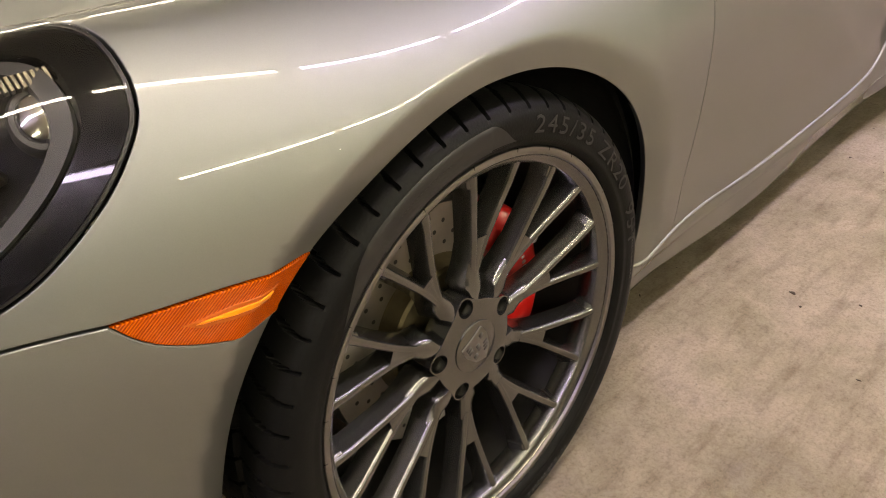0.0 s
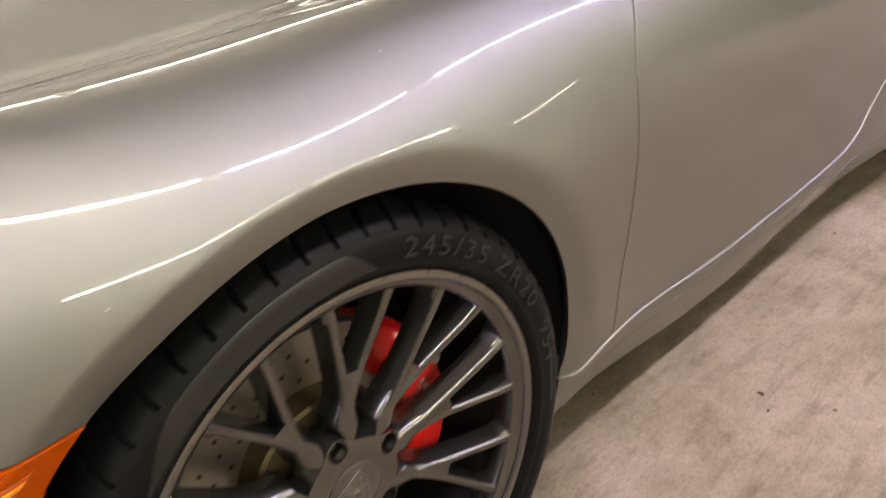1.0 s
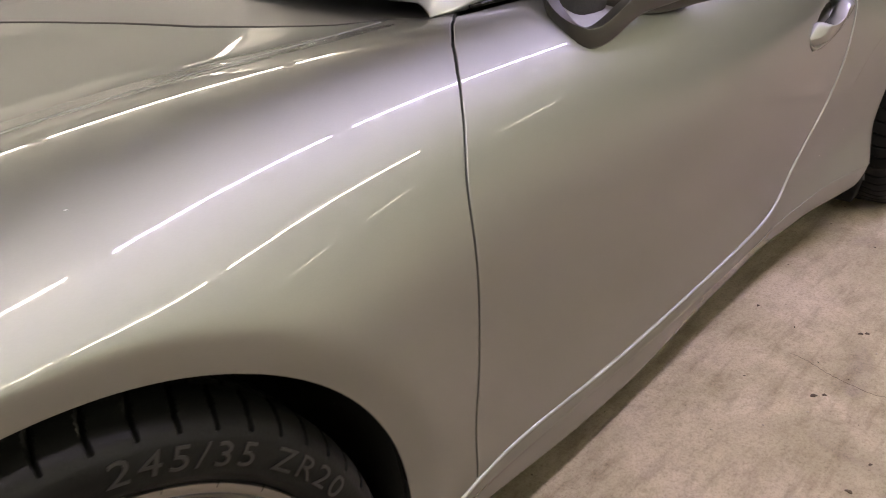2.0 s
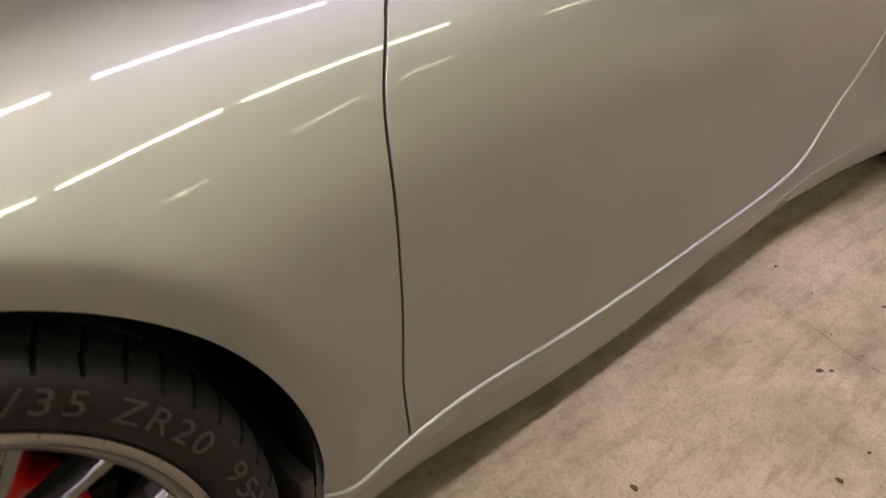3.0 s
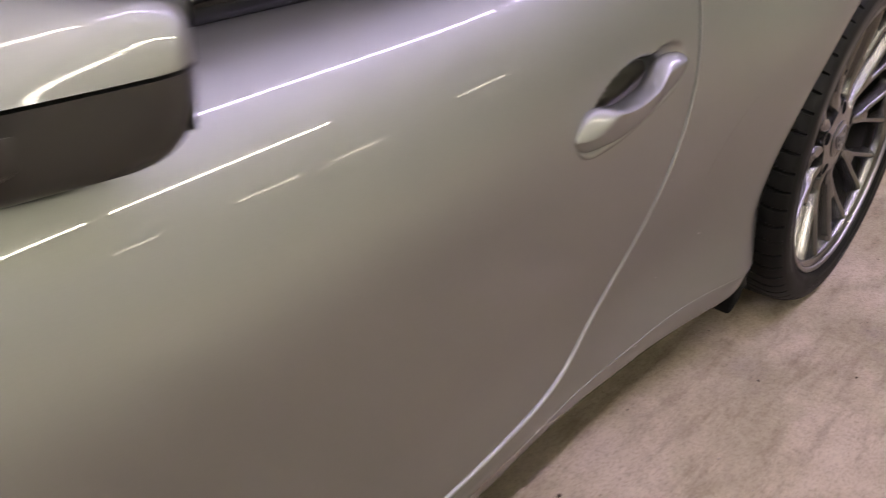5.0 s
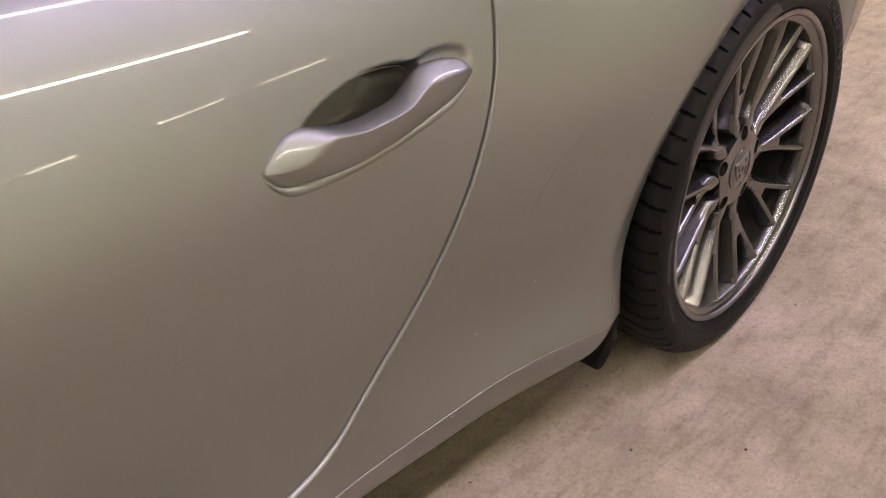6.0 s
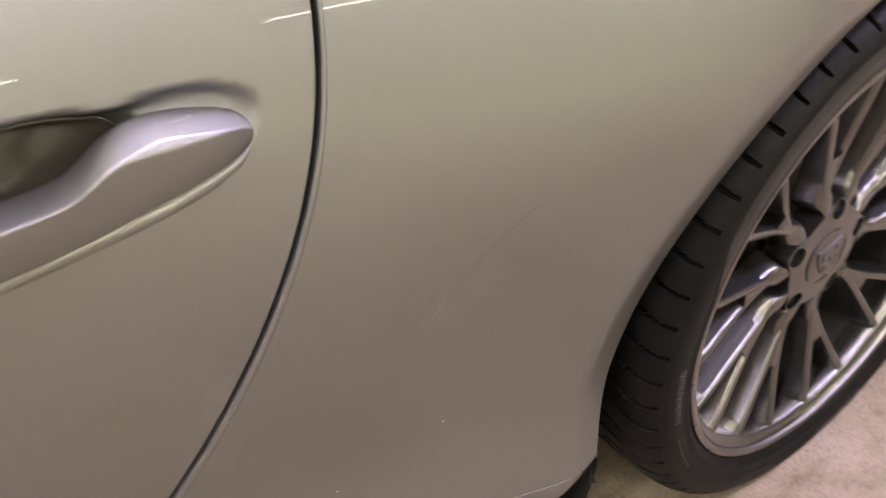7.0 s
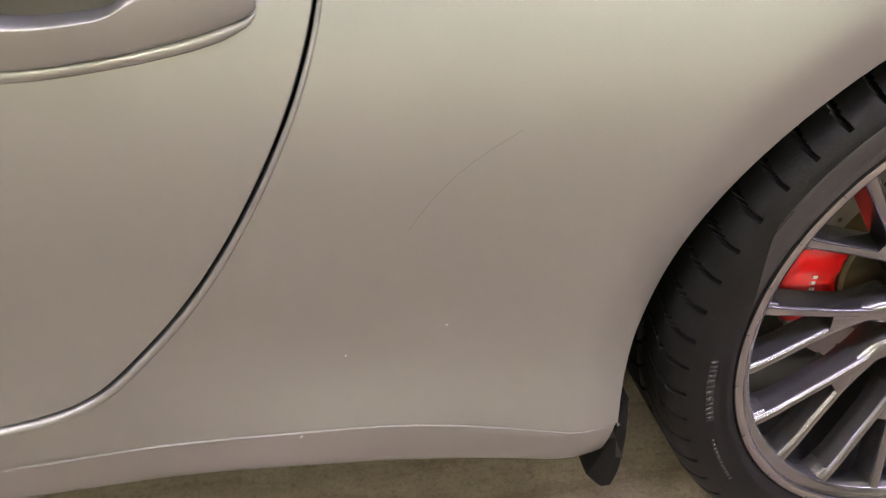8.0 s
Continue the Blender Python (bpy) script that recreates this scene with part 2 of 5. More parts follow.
def base_skin(x, v):
    """(y, z) of the smooth skin at (x, v): a cubic B-spline over the net."""
    u, w = np.clip((x - X0) / DX, 1, NX - 2.001), np.clip(v / DV, 1, NV - 2.001)
    i, j = u.astype(int), w.astype(int)
    a, b = weights(u - i), weights(w - j)
    out = 0
    for p in range(4):
        for q in range(4):
            out = out + (a[p] * b[q])[..., None] * GRID[i + p - 1, j + q - 1]
    return out


ARCH_BACK = ([-0.4, -0.24, 0.0, 0.2, 0.45, 0.7, 0.9, 1.0], [0.420, 0.412, 0.397, 0.384, 0.374, 0.371, 0.3665, 0.3610])
ARCH_FORE = ([-0.4, -0.2, 0.17, 0.41, 0.57, 0.74, 0.88, 1.0], [0.386, 0.379, 0.369, 0.370, 0.371, 0.3680, 0.3605, 0.3610])


def arch_radius(cx, cz, x, z):
    """The wheel arch's radius, which grows towards the ground."""
    d = np.hypot(x - cx, z - cz) + 1e-9
    up = np.clip((z - cz) / d, -0.4, 1)
    if cx < 1:
        return np.where(x > cx, spline(*ARCH_BACK, up.ravel()).reshape(up.shape), spline(*ARCH_FORE, up.ravel()).reshape(up.shape))
    return 0.367 + 0.097 * np.clip(0.20 - up, 0, 2) ** 2


def dip(q):
    q = np.clip(q, 0, 1)
    return q * q * (3 - 2 * q)


def relief(x, y, z):
    """How far the skin is pressed in: rolled arch lips, sill crease, handle bowl."""
    out = np.zeros_like(x)
    for cx, cz in (FRONT, REAR):
        d = np.hypot(x - cx, z - cz) - arch_radius(cx, cz, x, z)
        # crisp and wide in front, softer behind the wheel
        back = dip((x - cx) / 0.26) if cx < 1 else 0.8
        wide = 0.045 - 0.011 * dip((x - cx + 0.24) / 0.20) + 0.006 * dip((x - cx) / 0.15) if cx < 1 else 0.050
        soft = 0.0018 + (0.0046 if cx < 1 else 0.0065) * back
        lean = 0.66 - 0.14 * back if cx < 1 else 0.43
        out = out + lean * soft * np.log1p(np.exp(np.clip((wide - np.clip(d, -0.02, 0.2)) / soft, -30, 30))) * (z < 0.80)
    # a narrow shelf under the door's edge, and the lower sill turned under
    seam = np.interp(x, [0.526, 0.80, 1.08, 1.30, 1.44, 1.51], [0.2655, 0.2615, 0.265, 0.269, 0.272, 0.2785])
    along = dip((x - 0.50) / 0.12) * dip((1.50 - x) / 0.14)
    out = out + 0.008 * along * dip((z - seam + 0.048) / 0.032) * (1 - dip((z - seam + 0.018) / 0.007))
    below = np.clip(0.216 + 0.012 * dip((x - 1.4) / 0.4) - z, 0, 0.1) * dip((x - 0.34) / 0.12) * dip((2.3 - x) / 0.1)
    out = out + (0.15 + 0.10 * dip((0.85 - x) / 0.3) + 0.15 * dip((x - 1.0) / 0.4)) * below
    # the rear wing flares out to its lower edge
    out = out - 0.012 * dip((0.350 - z) / 0.15) * dip((x - 1.56) / 0.24) * dip((2.25 - x) / 0.2)
    # bowl behind the door handle
    c, s = math.cos(radians(9)), math.sin(radians(9))
    px, pz = x - 1.618, z - 0.670
    qx, qz = (c * px + s * pz) / 0.088, (-s * px + c * pz) / 0.031
    out = out + 0.042 * dip((1 - np.sqrt(qx**2 + qz**2)) / 0.5) * (y < 0.3)
    px, pz = x - 1.700, z - 0.6760
    qx, qz = (c * px + s * pz) / 0.066, (-s * px + c * pz) / 0.026
    out = out + 0.006 * dip((1 - np.sqrt(qx**2 + qz**2)) / 0.25) * (y < 0.3)
    return out


def skin(x, v):
    """Points of the finished left-hand skin."""
    x, v = np.asarray(x, float), np.asarray(v, float)
    yz = base_skin(x, v)
    y, z = yz[..., 0], yz[..., 1]
    return np.stack([x, y + relief(x, y, z), z], -1)


def skin_frame(x, v):
    e = 0.0015
    du, dv = skin(x + e, v) - skin(x - e, v), skin(x, v + e) - skin(x, v - e)
    n = np.cross(du, dv)
    n /= np.linalg.norm(n, axis=-1, keepdims=True) + 1e-12
    return du / (2 * e), dv / (2 * e), n


VV = np.linspace(KNOTS[1] * 0.6, KNOTS[-1], 500)


def v_at_height(x, z):
    """The skin parameter on the car's side at height z."""
    x, z = np.atleast_1d(np.asarray(x, float)), np.atleast_1d(np.asarray(z, float))
    out = np.zeros_like(x)
    top = int(np.searchsorted(VV, KNOTS[10]))
    for i in range(len(x)):
        zz = base_skin(np.full(top, x[i]), VV[:top])[:, 1]
        out[i] = np.interp(z[i], np.maximum.accumulate(zz), VV[:top])
    return out


def v_at_depth(x, y):
    """The skin parameter on the car's upper side at y."""
    x, y = np.atleast_1d(np.asarray(x, float)), np.atleast_1d(np.asarray(y, float))
    out = np.zeros_like(x)
    low = int(np.searchsorted(VV, KNOTS[8]))
    for i in range(len(x)):
        yy = base_skin(np.full(len(VV) - low, x[i]), VV[low:])[:, 0]
        out[i] = np.interp(y[i], np.maximum.accumulate(yy), VV[low:])
    return out


def side(points):
    """(x, z) on the side as (x, v)."""
    p = np.array(points, float)
    return np.stack([p[:, 0], v_at_height(p[:, 0], p[:, 1])], 1)


def top(points):
    p = np.array(points, float)
    return np.stack([p[:, 0], v_at_depth(p[:, 0], p[:, 1])], 1)


def curve_points(points, step=0.01):
    """A smooth line through a few points, at even steps."""
    p = np.array(points, float)
    d = np.concatenate([[0], np.cumsum(np.linalg.norm(np.diff(p, axis=0), axis=1))])
    n = max(2, int(d[-1] / step) + 1)
    return spline(d, p, np.linspace(0, d[-1], n)) if len(p) > 2 else p[0] + np.linspace(0, 1, n)[:, None] * (p[1] - p[0])


def arc(centre, a0, a1, n=90, grow=0.0):
    a = np.radians(np.linspace(a0, a1, n))
    cx, cz = centre
    r = arch_radius(cx, cz, cx + np.cos(a), cz + np.sin(a)) + grow
    return np.stack([cx + r * np.cos(a), cz + r * np.sin(a)], 1)


def resample(poly, step):
    out = []
    for a, b in zip(poly, np.roll(poly, -1, 0)):
        n = max(1, int(np.ceil(np.linalg.norm(b - a) / step)))
        out += [a + (b - a) * i / n for i in range(n)]
    out = np.array(out)
    keep = np.linalg.norm(out - np.roll(out, 1, 0), axis=1) > 1e-4
    return out[keep]


def inset(poly, gap):
    area = 0.5 * np.sum(poly[:, 0] * np.roll(poly[:, 1], -1) - np.roll(poly[:, 0], -1) * poly[:, 1])
    t = np.roll(poly, -1, 0) - np.roll(poly, 1, 0)
    t /= np.linalg.norm(t, axis=1, keepdims=True) + 1e-12
    return poly + np.sign(area) * gap * np.stack([-t[:, 1], t[:, 0]], 1), np.sign(area)


def inside(pts, poly):
    ok = np.zeros(len(pts), bool)
    for (ax, ay), (bx, by) in zip(poly, np.roll(poly, -1, 0)):
        if ay != by:
            hit = ((ay > pts[:, 1]) != (by > pts[:, 1])) & (pts[:, 0] < (bx - ax) * (pts[:, 1] - ay) / (by - ay) + ax)
            ok ^= hit
    return ok


def nearest(pts, poly):
    return np.sqrt(np.min(((pts[:, None] - poly[None]) ** 2).sum(-1), 1)) if len(pts) else np.zeros(0)


def panel(name, poly, mat, parent, label="", gap=0.002, roll=0.002, depth=0.012, spacing=0.016, holes=(), extra=(), mirror=False, frame_of=None, place=None):
    """A sheet-metal panel cut from the skin: its outline in (x, v), with rolled edges and flanges."""
    from mathutils import geometry
    place, frame_of = place or skin, frame_of or skin_frame
    edge = gap + roll
    loops = [(resample(inset(resample(poly, 0.008), edge)[0], 0.010), 1)] + [(resample(inset(resample(h, 0.008), -edge)[0], 0.008), -1) for h in holes]
    border = np.concatenate([l for l, _ in loops])
    lo, hi = border.min(0), border.max(0)
    cols, rows = np.arange(lo[0] + spacing / 2, hi[0], spacing), np.arange(lo[1] + spacing / 2, hi[1], spacing * 0.8)
    pts = np.stack(np.meshgrid(cols, rows), -1).reshape(-1, 2)
    for e in extra:
        pts = np.concatenate([pts[nearest(pts, e) > 0.0038], e])
    pts = pts[inside(pts, loops[0][0])]
    for l, _ in loops[1:]:
        pts = pts[~inside(pts, l)]
    pts = pts[nearest(pts, border) > 0.0055]
    flat = np.concatenate([border, pts])
    edges, at = [], 0
    for l, _ in loops:
        edges += [(at + i, at + (i + 1) % len(l)) for i in range(len(l))]
        at += len(l)
    vs, _, faces, _, _, _ = geometry.delaunay_2d_cdt([Vector(p) for p in flat], edges, [], 1, 1e-7)
    flat = np.array([tuple(v) for v in vs])
    tri = np.array([f for f in faces if len(f) == 3])
    mid = flat[tri].mean(1)
    keep = inside(mid, loops[0][0])
    for l, _ in loops[1:]:
        keep &= ~inside(mid, l)
    tri = tri[keep]
    pos = place(flat[:, 0], flat[:, 1])
    du, dv, nor = frame_of(flat[:, 0], flat[:, 1])
    verts, normals, tris = [pos], [nor], [tri]
    count, at = len(pos), 0
    for l, sense in loops:
        t = np.roll(l, -1, 0) - np.roll(l, 1, 0)
        area = np.sum(l[:, 0] * np.roll(l[:, 1], -1) - np.roll(l[:, 0], -1) * l[:, 1])
        out2 = np.stack([t[:, 1], -t[:, 0]], 1) * np.sign(area) * sense
        a, b, n = frame_of(l[:, 0], l[:, 1])
        tan = t[:, :1] * a + t[:, 1:] * b
        tan /= np.linalg.norm(tan, axis=1, keepdims=True) + 1e-12
        o = np.cross(tan, n)
        ref = out2[:, :1] * a + out2[:, 1:] * b
        o *= np.sign((o * ref).sum(1, keepdims=True))
        base = place(l[:, 0], l[:, 1])
        previous = np.arange(at, at + len(l))
        rings = [(roll * math.sin(q), roll * (1 - math.cos(q)), q) for q in (0.52, 1.05, 1.5708)] + [(roll, depth, 1.5708)]
        for s, d, q in rings:
            verts.append(base + o * s - n * d)
            normals.append(o * math.sin(q) + n * math.cos(q))
            now = np.arange(count, count + len(l))
            count += len(l)
            nx, nx2 = np.roll(previous, -1), np.roll(now, -1)
            tris += [np.stack([previous, now, nx], 1), np.stack([nx, now, nx2], 1)]
            previous = now
        at += len(l)
    verts, normals, tris = np.concatenate(verts), np.concatenate(normals), np.concatenate(tris)
    # wind every face to agree with its normals
    fn = np.cross(verts[tris[:, 1]] - verts[tris[:, 0]], verts[tris[:, 2]] - verts[tris[:, 0]])
    flip = (fn * normals[tris].sum(1)).sum(1) < 0
    tris[flip] = tris[flip][:, ::-1]
    if mirror:
        verts, normals, tris = verts * (1, -1, 1) + (0, 2 * CENTRE, 0), normals * (1, -1, 1), tris[:, ::-1]
    return mesh_object(name, verts, tris, mat, parent, label, normals)


# ---- the car ----
car = tagged(new("sports_car"), "silver metallic sports coupe parked on concrete, dark multi-spoke wheels", "car")



def bake(ob, m, flip=False):
    """Moves a part's mesh, and mirrors it to the car's other side."""
    ob.data.transform((pose(0, 2 * CENTRE, 0) @ Matrix.Diagonal((1, -1, 1, 1)) @ m) if flip else m)
    if flip:
        ob.data.flip_normals()


# seams, as (x, z) on the side
SEAM_A = [(0.399, 0.248), (0.430, 0.243), (0.470, 0.252), (0.526, 0.2655)]
DOOR_FRONT = [(0.526, 0.2655), (0.511, 0.33), (0.5, 0.395), (0.493, 0.461), (0.486, 0.526), (0.479, 0.592), (0.475, 0.657), (0.482, 0.722), (0.508, 0.78)]
DOOR_LOW = [(0.526, 0.2655), (0.80, 0.2615), (1.08, 0.265), (1.30, 0.269), (1.44, 0.272), (1.51, 0.2785), (1.565, 0.298), (1.605, 0.332), (1.65, 0.382), (1.702, 0.458),
            (1.745, 0.537), (1.779, 0.616), (1.799, 0.695), (1.804, 0.775)]
JOINT = [(0.404, 0.203), (0.8, 0.203), (1.2, 0.205), (1.457, 0.210), (1.60, 0.220), (1.754, 0.229), (1.91, 0.235), (2.08, 0.2325)]
BELT_Y = 0.145

door_front = np.concatenate([side(curve_points(DOOR_FRONT)), top([(0.530, 0.05), (0.558, 0.08), (0.60, 0.118), (0.635, BELT_Y)])])
door_low = np.concatenate([side(curve_points(DOOR_LOW)), top([(1.802, 0.085), (1.795, 0.11), (1.785, BELT_Y)])])
seam_a = side(curve_points(SEAM_A))
hood_seam = top(curve_points([(0.60, 0.222), (0.51, 0.215), (0.25, 0.212), (0.0, 0.2), (-0.17, 0.186), (-0.30, 0.178), (-0.42, 0.20), (-0.55, 0.25), (-0.68, 0.335), (-0.80, 0.46)], 0.02))
LAMP_LOW = [(-0.435, 0.622), (-0.416, 0.600), (-0.38, 0.580), (-0.338, 0.567), (-0.290, 0.560)]
LAMP_TOP = [(-0.435, 0.622), (-0.374, 0.620), (-0.318, 0.617), (-0.249, 0.606)]
BUMPER_SEAM = [(-0.86, 0.478), (-0.76, 0.545), (-0.66, 0.595), (-0.57, 0.621), (-0.504, 0.628), (-0.435, 0.622)]
lamp_low, lamp_top, bumper_seam = (side(curve_points(c)) for c in (LAMP_LOW, LAMP_TOP, BUMPER_SEAM))
ARCH_LAMP_TOP, ARCH_LAMP_LOW = 132.5, 142.0


def arch(centre, a0, a1, grow=0.0):
    return side(arc(centre, a0, a1, int(abs(a1 - a0)), grow))


headlight_line = np.concatenate([
    side([(-0.346, 0.785), (-0.353, 0.765), (-0.368, 0.746), (-0.404, 0.712), (-0.441, 0.685), (-0.475, 0.665), (-0.53, 0.647), (-0.60, 0.628), (-0.66, 0.613), (-0.70, 0.612), (-0.728, 0.625)]),
    top([(-0.735, 0.32), (-0.70, 0.315), (-0.64, 0.27), (-0.56, 0.225), (-0.47, 0.19), (-0.405, 0.16), (-0.364, 0.13), (-0.348, 0.1)])])
loop = np.concatenate([headlight_line, headlight_line[:1]])
headlight_line = curve_points(loop, 0.012)[:-1]

fender_outline = np.concatenate([
    seam_a, door_front[1:], hood_seam, side([(-0.84, 0.53)]), bumper_seam, lamp_top[1:-1],
    arch(FRONT, ARCH_LAMP_TOP, -13.5)])
rings_front = [arch(FRONT, 131, -12, g) for g in (0.009, 0.017, 0.024, 0.028, 0.032, 0.036, 0.040, 0.044, 0.049)]
rings_rear = [arch(REAR, 195, -15, g) for g in (0.010, 0.017, 0.024, 0.031, 0.038)]
bowl_points = np.stack(np.meshgrid(np.arange(1.515, 1.79, 0.0042), np.arange(0.63, 0.715, 0.0042)), -1).reshape(-1, 2)
bowl_points = side(bowl_points)
bumper_outline = np.concatenate([
    bumper_seam, lamp_low[1:-1], arch(FRONT, ARCH_LAMP_LOW, 201),
    side([(-0.37, 0.165), (-0.5, 0.16), (-0.65, 0.165), (-0.78, 0.18), (-0.88, 0.20)]), side([(-0.9, 0.3), (-0.88, 0.42)])])
door_outline = np.concatenate([door_low, top([(x, BELT_Y) for x in np.arange(1.75, 0.66, -0.05)]), door_front[::-1][:-1]])
joint = side(curve_points(JOINT))
quarter_outline = np.concatenate([
    joint, arch(REAR, 196.5, -17), side([(2.86, 0.20), (2.93, 0.22), (2.93, 0.4), (2.93, 0.6), (2.93, 0.75)]),
    top([(2.9, 0.17), (2.8, 0.2)] + [(x, 0.20) for x in np.arange(2.7, 1.9, -0.1)] + [(1.84, 0.17)]), door_low[::-1], seam_a[::-1][1:], side([(0.405, 0.215)])])
trim_outline = np.concatenate([side(curve_points([(x, z + 0.004) for x, z in JOINT])), side([(2.075, 0.165), (2.03, 0.152)]), side(curve_points([(1.9, 0.155), (1.67, 0.139), (1.4, 0.127), (1.1, 0.123), (0.8, 0.126), (0.6, 0.130), (0.47, 0.134), (0.402, 0.140)], 0.05))])
rear_bumper_outline = np.concatenate([side([(2.935, 0.75), (2.935, 0.6), (2.935, 0.4), (2.935, 0.225), (3.1, 0.23), (3.25, 0.25), (3.38, 0.29), (3.42, 0.5), (3.40, 0.66)]), top([(3.2, 0.30), (3.05, 0.23)])])
hood_outline = np.concatenate([hood_seam, top([(-0.84, 0.6), (-0.86, 0.88), (-0.5, 0.888), (0.0, 0.888), (0.30, 0.888), (0.40, 0.6), (0.47, 0.44), (0.56, 0.27)])])
cowl_outline = top([(0.605, 0.225), (0.56, 0.272), (0.47, 0.442), (0.40, 0.602), (0.305, 0.888), (0.5, 0.888), (0.8, 0.6), (0.80, 0.30), (0.72, 0.2), (0.64, 0.15), (0.605, 0.14)])
deck_outline = top([(1.9, 0.205), (2.4, 0.205), (2.75, 0.205), (2.9, 0.18), (2.95, 0.18), (3.1, 0.25), (3.25, 0.34), (3.38, 0.5), (3.42, 0.88), (2.6, 0.888), (1.9, 0.888)])

def lifted(amount):
    def place(x, v):
        return skin(x, v) + amount * skin_frame(x, v)[2]
    return place


def edge_bead(name, line, shift, radius, parent, flip):
    """A thin painted roll along a line on the side, shifted off it to the right of its run."""
    t = np.gradient(line, axis=0)
    t /= np.linalg.norm(t, axis=1, keepdims=True)
    count = len(line)
    size = np.array([radius * min(1, 0.25 + i / 4, 0.3 + (count - 1 - i) / 70) for i in range(count)])
    at = side(line + (shift - radius + size)[:, None] * np.stack([t[:, 1], -t[:, 0]], 1))
    p, n = skin(at[:, 0], at[:, 1]), skin_frame(at[:, 0], at[:, 1])[2]
    tan = np.gradient(p, axis=0)
    tan /= np.linalg.norm(tan, axis=1, keepdims=True)
    u = np.cross(tan, n)
    rings = []
    for i in range(len(p)):
        r = size[i]
        rings.append([p[i] - n[i] * r * 0.15 + r * (math.cos(a) * n[i] + math.sin(a) * u[i]) for a in np.linspace(0, 2 * math.pi, 13)[:-1]])
    bake(part(name, loft(rings), PAINT, parent, "bright rounded panel edge", smooth=70), Matrix(), flip)


def close_halves(name, pair):
    """Joins a left and a right half into one panel that closes on the centre line."""
    verts, faces, normals = [], [], []
    for ob in pair:
        me = ob.data
        at = len(verts)
        for v in me.vertices:
            x, y, z = v.co
            verts.append((x, CENTRE if abs(y - CENTRE) < 0.019 else y, z))
        for p in me.polygons:
            faces.append([at + i for i in p.vertices])
            normals += [tuple(me.corner_normals[k].vector) for k in p.loop_indices]
    keep = pair[0]
    label, mat = keep["label"], keep.data.materials[0]
    for ob in pair:
        bpy.data.objects.remove(ob)
    ob = mesh_object(name, verts, faces, mat, car, label)
    ob.data.normals_split_custom_set(normals)


halves = {"hood": [], "cowl": [], "rear_deck": []}
for flip in (False, True):
    s = {"mirror": flip}
    panel("front_fender", fender_outline, PAINT, car, "silver front wing with rolled wheel arch lip", gap=0.0011, roll=0.0015, holes=(headlight_line,), extra=rings_front, spacing=0.010, **s)
    bumper = panel("front_bumper", bumper_outline, PAINT, car, "silver plastic bumper skin", gap=0.0012, roll=0.0016, extra=rings_front[:0], **s)
    door = panel("door", door_outline, PAINT, car, "closed silver door", gap=0.0017, roll=0.0015, extra=(bowl_points,), spacing=0.011, **s)
    quarter = panel("rear_quarter_panel", quarter_outline, PAINT, car, "silver rear wing swelling out over the wheel", gap=0.0012, roll=0.0018, extra=rings_rear, spacing=0.014, **s)
    panel("sill_trim", trim_outline, PAINT, car, "silver lower sill cover", gap=0.0, roll=0.0004, place=lifted(-0.0016), **s)
    # rounded edges that stand a little proud beside the joints
    edge_bead("sill_edge", curve_points(SEAM_A + DOOR_LOW[1:], 0.012), 0.0060, 0.0048, quarter, flip)
    edge_bead("trim_edge", curve_points(JOINT[3:], 0.012), 0.0006, 0.0011, quarter, flip)
    edge_bead("lamp_edge", curve_points(LAMP_LOW, 0.008), 0.0016, 0.0016, bumper, flip)
    panel("rear_bumper", rear_bumper_outline, PAINT, car, gap=0.002, **s)
    halves["hood"].append(panel("hood", hood_outline, PAINT, car, "silver front lid", gap=0.0022, roll=0.003, **s))
    halves["cowl"].append(panel("cowl", cowl_outline, BLACK, car, "black plastic windscreen scuttle", gap=0.002, **s))
    halves["rear_deck"].append(panel("rear_deck", deck_outline, PAINT, car, "silver engine lid", gap=0.001, **s))
for name, pair in halves.items():
    close_halves(name, pair)


def inner_shell():
    """Black structure 3 cm behind the skin, which closes the joints."""
    xs, vs = np.arange(-0.86, 3.36, 0.04), np.linspace(KNOTS[2], KNOTS[-1], 60)
    gx_, gv = np.meshgrid(xs, vs, indexing="ij")
    n = skin_frame(gx_, gv)[2]
    p = skin(gx_, gv) - 0.032 * n
    verts, faces = [], []
    m = len(vs)
    for sense in (1, -1):
        q = p.reshape(-1, 3).copy()
        if sense < 0:
            q[:, 1] = 2 * CENTRE - q[:, 1]
        at = len(verts)
        verts += list(q)
        for i in range(len(xs) - 1):
            for j in range(m - 1):
                c = p[i, j]
                if min(np.hypot(c[0] - FRONT[0], c[2] - FRONT[1]), np.hypot(c[0] - REAR[0], c[2] - REAR[1])) < 0.44 and c[1] < 0.3:
                    continue
                if -0.78 < c[0] < -0.30 and 0.60 < c[2] and c[1] < 0.36:
                    continue
                if 1.46 < c[0] < 1.78 and 0.6 < c[2] < 0.76:
                    continue
                f = (at + i * m + j, at + (i + 1) * m + j, at + (i + 1) * m + j + 1, at + i * m + j + 1)
                faces.append(f if sense > 0 else f[::-1])
    mesh_object("inner_body", verts, faces, INNER, car, "black inner structure behind the panels")


inner_shell()
bm = bmesh.new()
for a, b in (((0.42, 0.13, 0.135), (2.03, 2 * CENTRE - 0.13, 0.17)), ((-0.75, 0.36, 0.14), (0.42, 2 * CENTRE - 0.36, 0.17)), ((2.03, 0.40, 0.15), (3.2, 2 * CENTRE - 0.40, 0.19))):
    c = bmesh.ops.create_cube(bm, size=1)["verts"]
    for v in c:
        v.co = [a[i] + (v.co[i] + 0.5) * (b[i] - a[i]) for i in range(3)]
part("underbody", bm, INNER, car)


